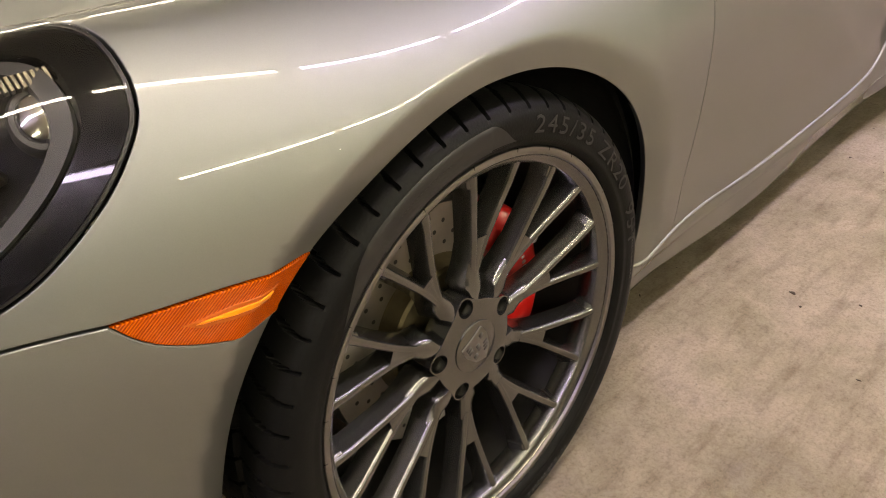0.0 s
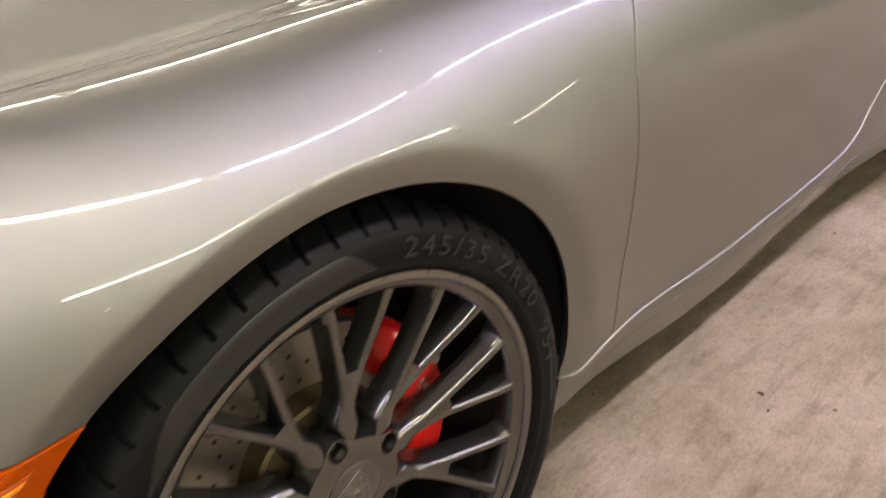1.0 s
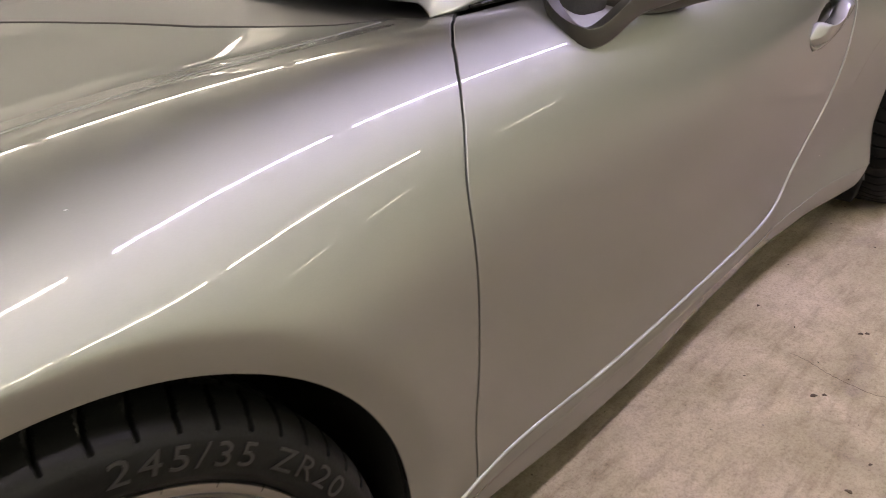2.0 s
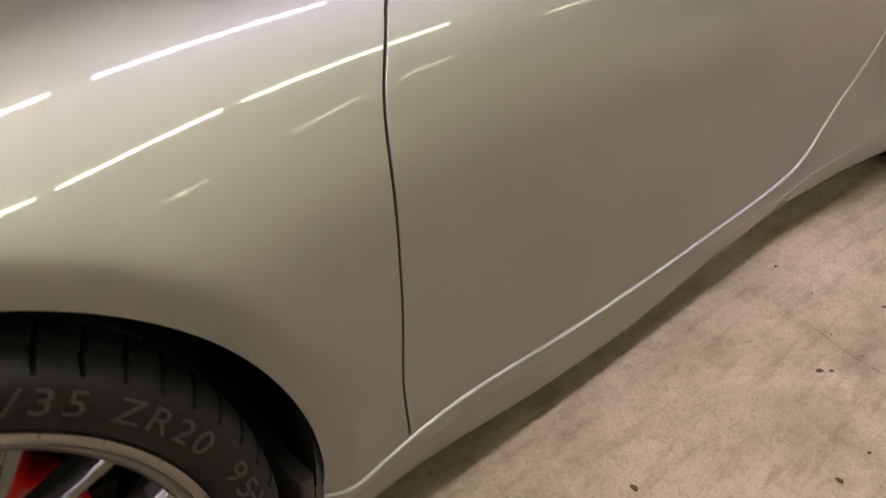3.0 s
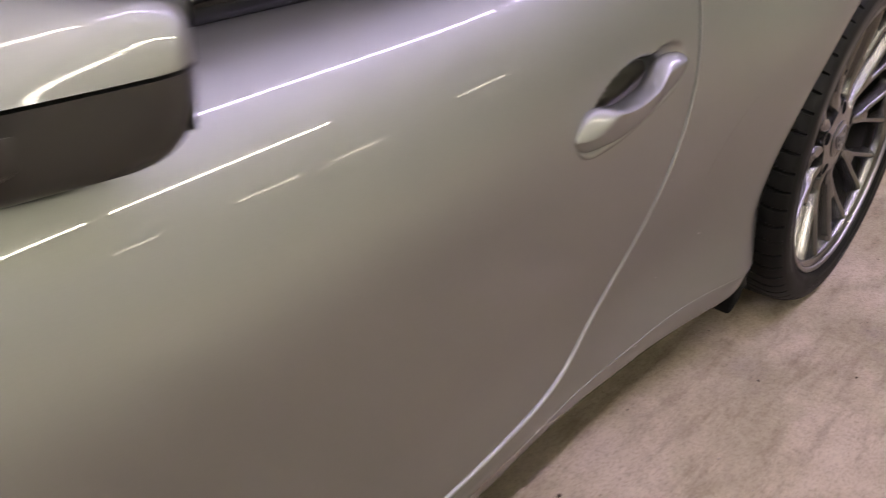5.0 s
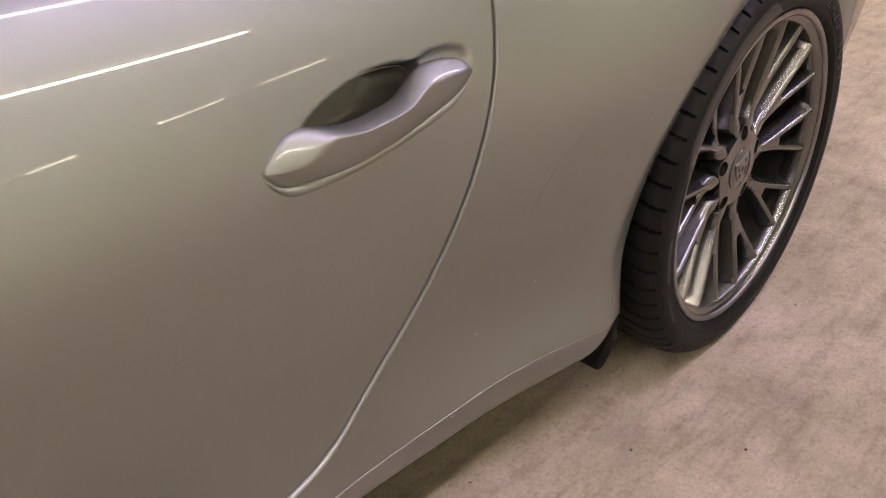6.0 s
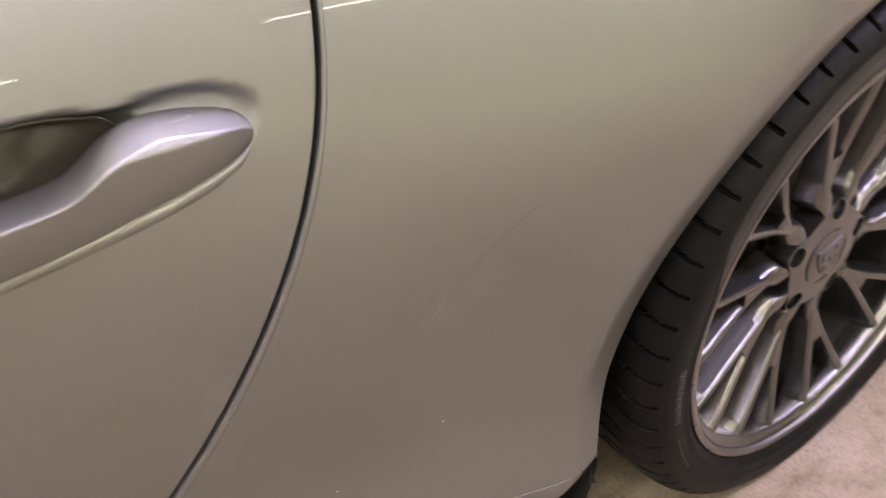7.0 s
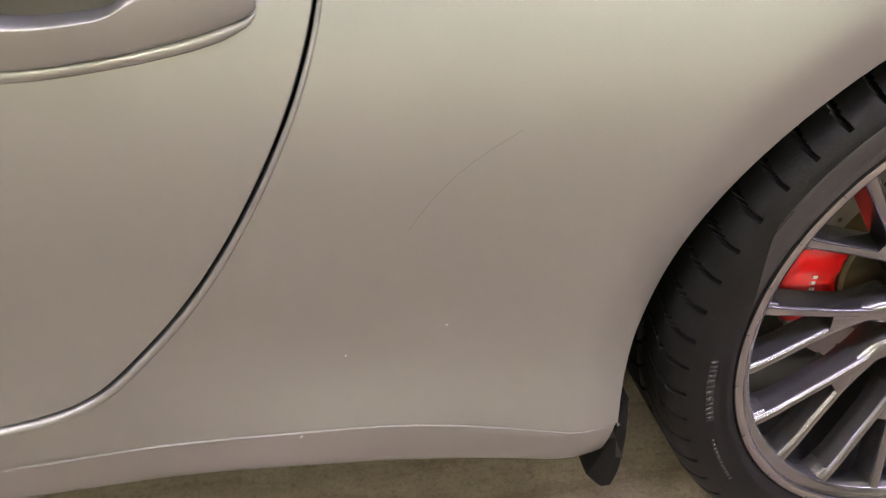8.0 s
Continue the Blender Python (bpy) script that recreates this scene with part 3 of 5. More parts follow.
def arch_liner(centre, deep, flip):
    prof = [(0.395, 0.045), (0.418, 0.06), (0.418, deep), (0.05, deep)]
    bm = lathe(prof, 60, -25, 205)
    ob = part("wheel_arch_liner", bm, LINER, car, "black felt wheel arch liner")
    bake(ob, pose(centre[0], 0, centre[1]), flip)


for flip in (False, True):
    arch_liner(FRONT, 0.36, flip)
    arch_liner(REAR, 0.40, flip)


# stone guards in front of the rear wheels and behind the front ones
def stone_guard(flip):
    rings = []
    for z, x0, x1, y0, y1 in ((0.25, 2.088, 2.098, 0.05, 0.14), (0.20, 2.082, 2.100, 0.045, 0.17), (0.165, 2.074, 2.103, 0.05, 0.19), (0.135, 2.066, 2.104, 0.055, 0.2), (0.105, 2.086, 2.104, 0.065, 0.2)):
        rings.append([(x0, y0 + 0.004, z), (x0 + 0.004, y0, z), (x1 - 0.003, y0, z), (x1, y0 + 0.004, z), (x1, y1, z), (x0, y1, z)])
    ob = part("stone_guard", loft(rings), INNER, car, "black rubber stone guard", smooth=50)
    rings = []
    for z, x0, x1, y0, y1 in ((0.30, 0.372, 0.392, 0.045, 0.16), (0.24, 0.375, 0.392, 0.05, 0.2), (0.19, 0.365, 0.392, 0.055, 0.22), (0.16, 0.358, 0.392, 0.07, 0.22)):
        rings.append([(x0, y0 + 0.004, z), (x0 + 0.004, y0, z), (x1 - 0.003, y0, z), (x1, y0 + 0.004, z), (x1, y1, z), (x0, y1, z)])
    ob2 = part("arch_flap", loft(rings), BLACK, car, "black plastic arch edge flap", smooth=50)
    for o in (ob, ob2):
        bake(o, Matrix(), flip)


stone_guard(False)
stone_guard(True)


# ---- side marker lamp ----
def lens_relief(m, scale, angle):
    n, k = m.node_tree.nodes, m.node_tree.links
    co, mp, w, u = n.new("ShaderNodeTexCoord"), n.new("ShaderNodeMapping"), n.new("ShaderNodeTexWave"), n.new("ShaderNodeBump")
    mp.inputs["Rotation"].default_value = (0, radians(angle), 0)
    w.inputs["Scale"].default_value = scale
    w.inputs["Distortion"].default_value = 0.2
    u.inputs["Strength"].default_value, u.inputs["Distance"].default_value = 0.5, 0.0015
    k.new(co.outputs["Object"], mp.inputs["Vector"])
    k.new(mp.outputs["Vector"], w.inputs["Vector"])
    k.new(w.outputs["Fac"], u.inputs["Height"])
    # the ribs' light and shade also go into the colour, along the same wave
    tone = n.new("ShaderNodeMix")
    tone.data_type = "RGBA"
    tone.inputs["A"].default_value, tone.inputs["B"].default_value = (0.36, 0.036, 0.0005, 1), (0.74, 0.135, 0.001, 1)
    k.new(w.outputs["Fac"], tone.inputs["Factor"])
    k.new(tone.outputs["Result"], n["Principled BSDF"].inputs["Base Color"])
    k.new(u.outputs["Normal"], n["Principled BSDF"].inputs["Normal"])


AMBER_DEEP = material("amber_frame", (0.52, 0.10, 0.003), 0.25, coat=0.3, coat_rough=0.1)
lens_relief(AMBER, 140, 128)
lamp_outline = np.concatenate([lamp_low, arch(FRONT, ARCH_LAMP_LOW, ARCH_LAMP_TOP)[1:-1], lamp_top[::-1][:-1]])
BAR = [(-0.375, 0.5990), (-0.368, 0.5965), (-0.3425, 0.5935), (-0.306, 0.5920), (-0.3015, 0.5962), (-0.34, 0.5985)]
BAR_FRAME = [(-0.386, 0.6012), (-0.370, 0.5925), (-0.3425, 0.5888), (-0.302, 0.5872), (-0.2945, 0.5998), (-0.34, 0.6035)]


for flip in (False, True):
    lamp = panel("side_marker_lamp", lamp_outline, AMBER, car, "orange ribbed side marker lamp", gap=0.0008, roll=0.0014, spacing=0.006, place=lifted(0.0012), mirror=flip)
    panel("guide_frame", side(BAR_FRAME), AMBER_DEEP, lamp, "dark orange bevelled frame", gap=0, roll=0.0018, depth=0.003, spacing=0.006, place=lifted(0.0017), mirror=flip)
    panel("light_guide", side(BAR), AMBER_BAR, lamp, "bright orange light guide bar", gap=0, roll=0.0012, depth=0.003, spacing=0.006, place=lifted(0.0028), mirror=flip)


# ---- headlight ----
light_mid = headlight_line.mean(0) + np.array([0.0, 0.004])


def headlight(flip):
    def ring(scale):
        return light_mid + (headlight_line - light_mid) * scale

    def strip(name, steps, mat, label=""):
        rows = []
        for scale, d in steps:
            q = ring(scale)
            rows.append(skin(q[:, 0], q[:, 1]) - d * skin_frame(q[:, 0], q[:, 1])[2])
        rows = np.array(rows)
        if flip:
            rows = rows * (1, -1, 1) + (0, 2 * CENTRE, 0)
        return part(name, loft(rows, cap=False), mat, lamp, label, smooth=35)

    lamp = car
    lamp = strip("headlight", [(0.70, 0.03), (0.66, 0.055), (0.55, 0.085), (0.30, 0.10), (0.02, 0.105)], BLACK, "clear oval headlight with gloss black surround and projector")
    strip("seal", [(1.002, 0.010), (0.992, 0.0015), (0.975, 0.001), (0.968, 0.008)], BLACK, "black rubber seal")
    strip("surround", [(0.985, 0.006), (0.97, 0.003), (0.80, 0.012), (0.785, 0.022)], GLOSS_BLACK, "smooth black surround under the lens")
    strip("light_ring", [(0.785, 0.026), (0.77, 0.016), (0.69, 0.02), (0.675, 0.034)], RING_GREY, "grey translucent light ring")
    for i in range(46):
        # fine ribs on the inner edge of the ring
        a = i / 46 * len(headlight_line)
        q = [light_mid + (headlight_line[int(a + k) % len(headlight_line)] - light_mid) * sc for sc, k in ((0.70, 0), (0.655, 0))]
        if not 0 <= i <= 16 and i < 40:
            continue
        p = [skin(np.array([b[0]]), np.array([b[1]]))[0] - d * skin_frame(np.array([b[0]]), np.array([b[1]]))[2][0] for b, d in zip(q, (0.022, 0.04))]
        if flip:
            p = [b * (1, -1, 1) + (0, 2 * CENTRE, 0) for b in p]
        w, h = np.array([0.0014, 0, 0.0014]), np.array([0, -0.002 if not flip else 0.002, 0.001])
        bm = loft([[b - w, b + w, b + w + h, b - w + h] for b in p])
        part("rib", bm, RING_GREY, lamp, smooth=0)
    cover = panel("lens_cover", ring(0.985), COVER, lamp, "clear polycarbonate lens", gap=0.0, roll=0.001, depth=0.0012, spacing=0.012, place=lifted(0.002), mirror=flip)
    cover.visible_shadow = False
    c = skin(light_mid[:1], light_mid[1:])[0] - 0.062 * skin_frame(light_mid[:1], light_mid[1:])[2][0]
    to = Vector((-0.80, -0.35, 0.18))
    for name, prof, mat, label in (
            ("projector", [(0.046, 0.0), (0.046, -0.02), (0.042, -0.026), (0.037, -0.026), (0.036, -0.018)], CHROME, "chrome projector barrel"),
            ("projector_lens", [(0.036, -0.016), (0.034, -0.026), (0.027, -0.034), (0.015, -0.039), (0.0005, -0.040)], CLEAR, "glass projector lens"),
            ("projector_shroud", [(0.06, 0.03), (0.058, 0.0), (0.047, -0.004)], BLACK, "black shroud")):
        ob = part(name, lathe(prof, 40), mat, lamp, label, smooth=35)
        turn = to.to_track_quat("-Y", "Z").to_matrix().to_4x4()
        m = Matrix.Translation(Vector(c)) @ turn
        bake(ob, m, flip)
    # a second small lamp and stepped chrome reflector near the rear end of the bowl
    n = Vector((-0.2, -0.77, 0.61)).normalized()
    at = Vector((-0.412, 0.072, 0.779)) - 0.034 * n
    turn = n.to_track_quat("-Y", "Z").to_matrix().to_4x4()
    for name, prof, mat, label in (
            ("side_lamp", [(0.024, 0.012), (0.0245, -0.002), (0.022, -0.006), (0.018, -0.0065)], RING_GREY, "dark grey ring of the corner lamp"),
            ("side_lamp_lens", [(0.0185, -0.005), (0.016, -0.010), (0.009, -0.0135), (0.0004, -0.0145)], CHROME, "bulging mirrored lens")):
        ob = part(name, lathe(prof, 36), mat, lamp, label, smooth=35)
        bake(ob, Matrix.Translation(at) @ turn @ Matrix.Diagonal((1, 1, 1.15, 1)), flip)
    for k in range(16):
        bm = rounded_box((-0.0018, -0.004, -0.0065), (0.0018, 0.004, 0.0065), 0.0007, 1)
        ob = part("reflector_step", bm, REFLECTOR, lamp, smooth=30)
        here = Vector((-0.452 + 0.0046 * k, 0.100 - 0.0009 * k, 0.7985 + 0.0003 * k)) - 0.022 * n
        bake(ob, Matrix.Translation(here) @ turn @ pose(0, 0, 0, 0, -12, 0), flip)
    for k, (dx, dz) in enumerate(((0.055, 0.035), (0.06, -0.03), (-0.055, 0.03), (-0.05, -0.035))):
        bm = rounded_box((-0.022, -0.006, -0.010), (0.022, 0.006, 0.010), 0.003)
        ob = part("running_light", bm, REFLECTOR, lamp, "small dull metal light block", smooth=30)
        m = Matrix.Translation(Vector(c) + Vector((dx, -0.012, dz + dx * 0.3))) @ pose(0, 0, 0, 10, -25, -30)
        bake(ob, m, flip)


headlight(False)
headlight(True)


# ---- chips and a scratch in the paint ----
def paint_marks():
    for x, z, r in ((1.901, 0.361, 0.0013), (1.804, 0.321, 0.0011), (1.754, 0.222, 0.0014), (-0.215, 0.70, 0.0009), (0.12, 0.80, 0.0010)):
        v = v_at_height([x], [z])
        p, n = skin([x], v)[0], skin_frame(np.array([x]), v)[2][0]
        bm = bmesh.new()
        turn = Vector(n).to_track_quat("Z", "Y").to_matrix().to_4x4()
        bmesh.ops.create_icosphere(bm, subdivisions=1, radius=1, matrix=Matrix.Translation(Vector(p)) @ turn @ Matrix.Diagonal((r, r * 0.6, 0.0003, 1)))
        part("paint_chip", bm, WHITE, car, "tiny white chip in the paint", smooth=0)
    line = curve_points([(1.862, 0.478), (1.885, 0.515), (1.915, 0.548), (1.95, 0.575)], 0.008)
    at = side(line)
    p, n = skin(at[:, 0], at[:, 1]), skin_frame(at[:, 0], at[:, 1])[2]
    t = np.gradient(p, axis=0)
    u = np.cross(t / np.linalg.norm(t, axis=1, keepdims=True), n)
    rings = [[p[i] + n[i] * 0.0002 + u[i] * 0.0002, p[i] + n[i] * 0.0003, p[i] + n[i] * 0.0002 - u[i] * 0.0002, p[i] - n[i] * 0.0004] for i in range(len(p))]
    part("paint_scratch", loft(rings), SCRATCH, car, "hairline scratch in the rear wing", smooth=60)


paint_marks()


# ---- door handle ----
def door_handle(flip):
    xs = np.concatenate([[1.5025, 1.505, 1.509], np.arange(1.514, 1.742, 0.006), [1.745, 1.749, 1.7515, 1.7525]])
    high = spline([1.5025, 1.5175, 1.5375, 1.5555, 1.58, 1.61, 1.64, 1.660, 1.674, 1.692, 1.711, 1.735, 1.747, 1.7525], [0.655, 0.671, 0.6785, 0.676, 0.670, 0.6680, 0.6705, 0.676, 0.6865, 0.6935, 0.6940, 0.6900, 0.6850, 0.6800], xs)
    low = spline([1.5025, 1.5125, 1.53, 1.556, 1.6, 1.634, 1.679, 1.714, 1.735, 1.7465, 1.7525], [0.651, 0.641, 0.6345, 0.6325, 0.6330, 0.6365, 0.6435, 0.6515, 0.6580, 0.6630, 0.6680], xs)
    bulge = spline([1.5025, 1.515, 1.54, 1.58, 1.64, 1.70, 1.735, 1.7525], [0.002, 0.009, 0.017, 0.021, 0.0225, 0.0205, 0.016, 0.0085], xs)
    rings = []
    for x, zt, zb, b in zip(xs, high, low, bulge):
        zc = (zt + zb) / 2
        base = base_skin(np.array([x]), v_at_height([x], [zc]))[0][0]
        h = zt - zb
        soft = np.array([(0.010, 0.25), (0.002, 0.02), (-0.45 * b, 0.03), (-0.90 * b, 0.34), (-0.99 * b, 0.42), (-0.98 * b, 0.49), (-0.74 * b, 0.72), (-0.42 * b, 0.93), (-0.16 * b, 0.995), (0.003, 0.985), (0.009, 0.82), (0.012, 0.55)])
        # along the grip a level top face, a ridge and an upright lower face
        crisp = np.array([(0.010, 0.25), (0.002, 0.02), (-0.40 * b, 0.015), (-0.66 * b, 0.12), (-0.90 * b, 0.54), (-1.0 * b, 0.84), (-0.96 * b, 0.92), (-0.62 * b, 0.97), (-0.25 * b, 1.0), (0.003, 0.985), (0.009, 0.82), (0.012, 0.55)])
        form = soft + (crisp - soft) * dip((x - 1.525) / 0.05)
        form[4:8, 1] -= np.array([0.14, 0.17, 0.14, 0.05]) * dip((x - 1.655) / 0.05)
        form[:, 1] = zb + form[:, 1] * h
        loop_ = np.concatenate([form, form[:1]])
        fine = spline(np.arange(len(loop_)), loop_, np.linspace(0, len(loop_) - 1, 49))[:-1]
        rings.append([(x, base + p[0], p[1]) for p in fine])
    handle = part("door_handle", loft(rings), PAINT, car, "silver bow handle over a hollow in the door", smooth=60)
    # dark sheet over the silver hollow behind the grip: its shade as colour
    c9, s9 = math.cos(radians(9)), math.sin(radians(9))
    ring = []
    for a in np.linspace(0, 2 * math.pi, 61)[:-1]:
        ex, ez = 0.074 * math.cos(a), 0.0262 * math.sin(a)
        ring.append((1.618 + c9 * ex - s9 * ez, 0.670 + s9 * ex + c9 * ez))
    panel("hollow_shade", side(ring), HOLLOW_SHADE, handle, "dark grey sheet for the shade in the silver hollow behind the grip", gap=0, roll=0.0003, depth=0.001, spacing=0.004, place=lifted(0.0015), mirror=flip)
    # painted strip under the grip and the key cap recess
    rings = []
    for k, x in enumerate(xs):
        t = k / (len(xs) - 1)
        z = low[k] - 0.0040
        base = base_skin(np.array([x]), v_at_height([x], [z]))[0][0]
        r = 0.0058 * min(1, 8 * t, 8 * (1 - t)) + 0.0006
        rings.append([(x, base + 0.001 - r * 1.3 * math.cos(a), z + r * math.sin(a)) for a in np.linspace(0, 2 * math.pi, 11)[:-1]])
    lip = part("lower_lip", loft(rings), PAINT, handle, smooth=60)
    x, z = 1.710, 0.6925
    base = base_skin(np.array([x]), v_at_height([x], [z]))[0][0]
    bm = bmesh.new()
    bmesh.ops.create_uvsphere(bm, u_segments=24, v_segments=12, radius=1, matrix=Matrix.Diagonal((0.011, 0.0014, 0.0040, 1)))
    cap = part("key_cap", bm, PAINT, handle, "small oval key cap", smooth=50)
    bake(cap, pose(x, base - 0.0110, z - 0.0005, -72, -4, 0), flip)
    for o in (handle, lip):
        bake(o, Matrix(), flip)


door_handle(False)
door_handle(True)


# ---- door mirror ----
def superellipse(n, e):
    out = []
    for q in range(n):
        a = 2 * math.pi * q / n
        c_, s_ = math.cos(a), math.sin(a)
        out.append((math.copysign(abs(c_) ** e, c_), math.copysign(abs(s_) ** e, s_)))
    return out


def door_mirror(flip):
    s = np.linspace(0, 1, 29)
    y = 0.165 - 0.177 * s
    # swept back: the outer end stands well behind the inner one
    fore = spline([0, 0.08, 0.33, 0.73, 0.92, 1], [0.815, 0.782, 0.795, 0.902, 0.985, 1.042], s)
    aft = spline([0, 0.08, 0.33, 0.73, 0.92, 1], [0.955, 1.000, 1.040, 1.064, 1.075, 1.058], s)
    xc, thick = (fore + aft) / 2, (aft - fore) / 2
    zc = spline([0, 0.5, 1], [0.868, 0.862, 0.852], s)
    half = spline([0, 0.08, 0.3, 0.7, 0.9, 0.97, 1], [0.030, 0.052, 0.068, 0.064, 0.050, 0.034, 0.010], s)
    deep = half * spline([0, 0.2, 0.4, 0.62, 0.8, 1], [0.85, 0.80, 0.80, 0.95, 1.0, 1.0], s)

    def shell(upper, swell):
        rings = []
        e = 0.95 if upper else 0.72
        for k in range(len(s)):
            cut = 0.848 + 0.008 * s[k] + (0.0012 if upper else -0.0012)
            f = min(max((cut - zc[k]) / (half[k] * swell), -0.98), 0.98)
            a = math.asin(math.copysign(abs(f) ** (1 / e), f))
            lo, hi = math.pi - a, 2 * math.pi + a
            ring = []
            if upper:
                # a low dome that leans back from its front edge
                q0, height = 0.7, 0.76 * (zc[k] + half[k] - cut)
                for q in np.linspace(q0, math.pi - q0, 34):
                    z = cut + height * (math.sin(q) - math.sin(q0)) / (1 - math.sin(q0))
                    edge = thick[k] * max(0.05, 1 - f * f) ** 0.5
                    ring.append((xc[k] + edge * math.cos(q) / math.cos(q0) + 0.65 * (z - cut) + 0.15 * (cut - zc[k]), y[k], z))
                rings.append(ring)
                continue
            for q in np.linspace(lo, hi, 34):
                c_, s_ = math.cos(q), math.sin(q)
                z = zc[k] + (deep[k] if s_ < 0 else half[k]) * swell * math.copysign(abs(s_) ** e, s_)
                ring.append((xc[k] + thick[k] * swell * math.copysign(abs(c_) ** e, c_) + 0.15 * (z - zc[k]), y[k], z))
            rings.append(ring)
        return loft(rings)

    mirror = part("door_mirror", shell(True, 1.0), PAINT, car, "silver door mirror with dark grey lower shell and arm", smooth=50)
    parts = [mirror,
             part("lower_shell", shell(False, 0.985), GREY_PLASTIC, mirror, "dark grey plastic lower shell", smooth=50)]
    # arm: a bow from the door's shoulder up to the housing
    path = [(0.800, 0.130, 0.866), (0.776, 0.118, 0.864), (0.752, 0.096, 0.848), (0.738, 0.072, 0.825), (0.742, 0.052, 0.806), (0.756, 0.041, 0.798), (0.770, 0.036, 0.799), (0.796, 0.030, 0.809), (0.822, 0.025, 0.822), (0.846, 0.020, 0.829), (0.878, 0.016, 0.831), (0.92, 0.014, 0.832), (0.97, 0.013, 0.833), (1.03, 0.012, 0.836)]
    p = curve_points(path, 0.007)
    rings = []
    for i, c in enumerate(p):
        t = p[min(i + 1, len(p) - 1)] - p[max(i - 1, 0)]
        t /= np.linalg.norm(t)
        u = np.cross(t, (0, 0, 1))
        u /= np.linalg.norm(u)
        w = np.cross(u, t)
        f = i / (len(p) - 1)
        a, b = 0.007 + 0.003 * dip(f / 0.4), 0.008 + 0.006 * dip((f - 0.15) / 0.3)
        k = min(1, 0.15 + (1 - f) * 4)
        # a flat outer face with a crease along its top
        form = [(1.0, 0.88), (0.95, 1.0), (0.2, 1.05), (-0.8, 0.9), (-1.0, 0.3), (-0.9, -0.6), (-0.3, -1.0), (0.45, -1.0), (0.86, -0.70), (0.98, 0.1)]
        rings.append([c + u * a * k * px + w * b * k * pz for px, pz in form])
    parts.append(part("arm", loft(rings), GREY_PLASTIC, mirror, "dark grey mirror arm", smooth=48))
    # foot: web added from the door's shoulder to the shell, darkening the shaded opening
    rings = [[(x + 0.042 * px, y_ + 0.024 * py, z) for px, py in superellipse(20, 0.6)] for x, y_, z in ((0.806, 0.092, 0.800), (0.812, 0.093, 0.815), (0.820, 0.094, 0.830), (0.828, 0.095, 0.843))]
    parts.append(part("foot_fill", loft(rings), LINER, mirror, "black mirror foot, made wide to fill the shaded opening", smooth=50))
    # glass towards the rear
    rings = []
    for k in range(2, len(s) - 2):
        rings.append([(xc[k] + thick[k] * 0.96 + 0.15 * pz * half[k] * 0.8, y[k], zc[k] + pz * (half[k] if pz > 0 else deep[k]) * 0.8) for pz in np.linspace(-1, 1, 7)])
    parts.append(part("mirror_glass", loft(rings, cap=False, closed=False), CHROME, mirror, "mirror glass"))
    for o in parts:
        bake(o, Matrix(), flip)


door_mirror(False)
door_mirror(True)


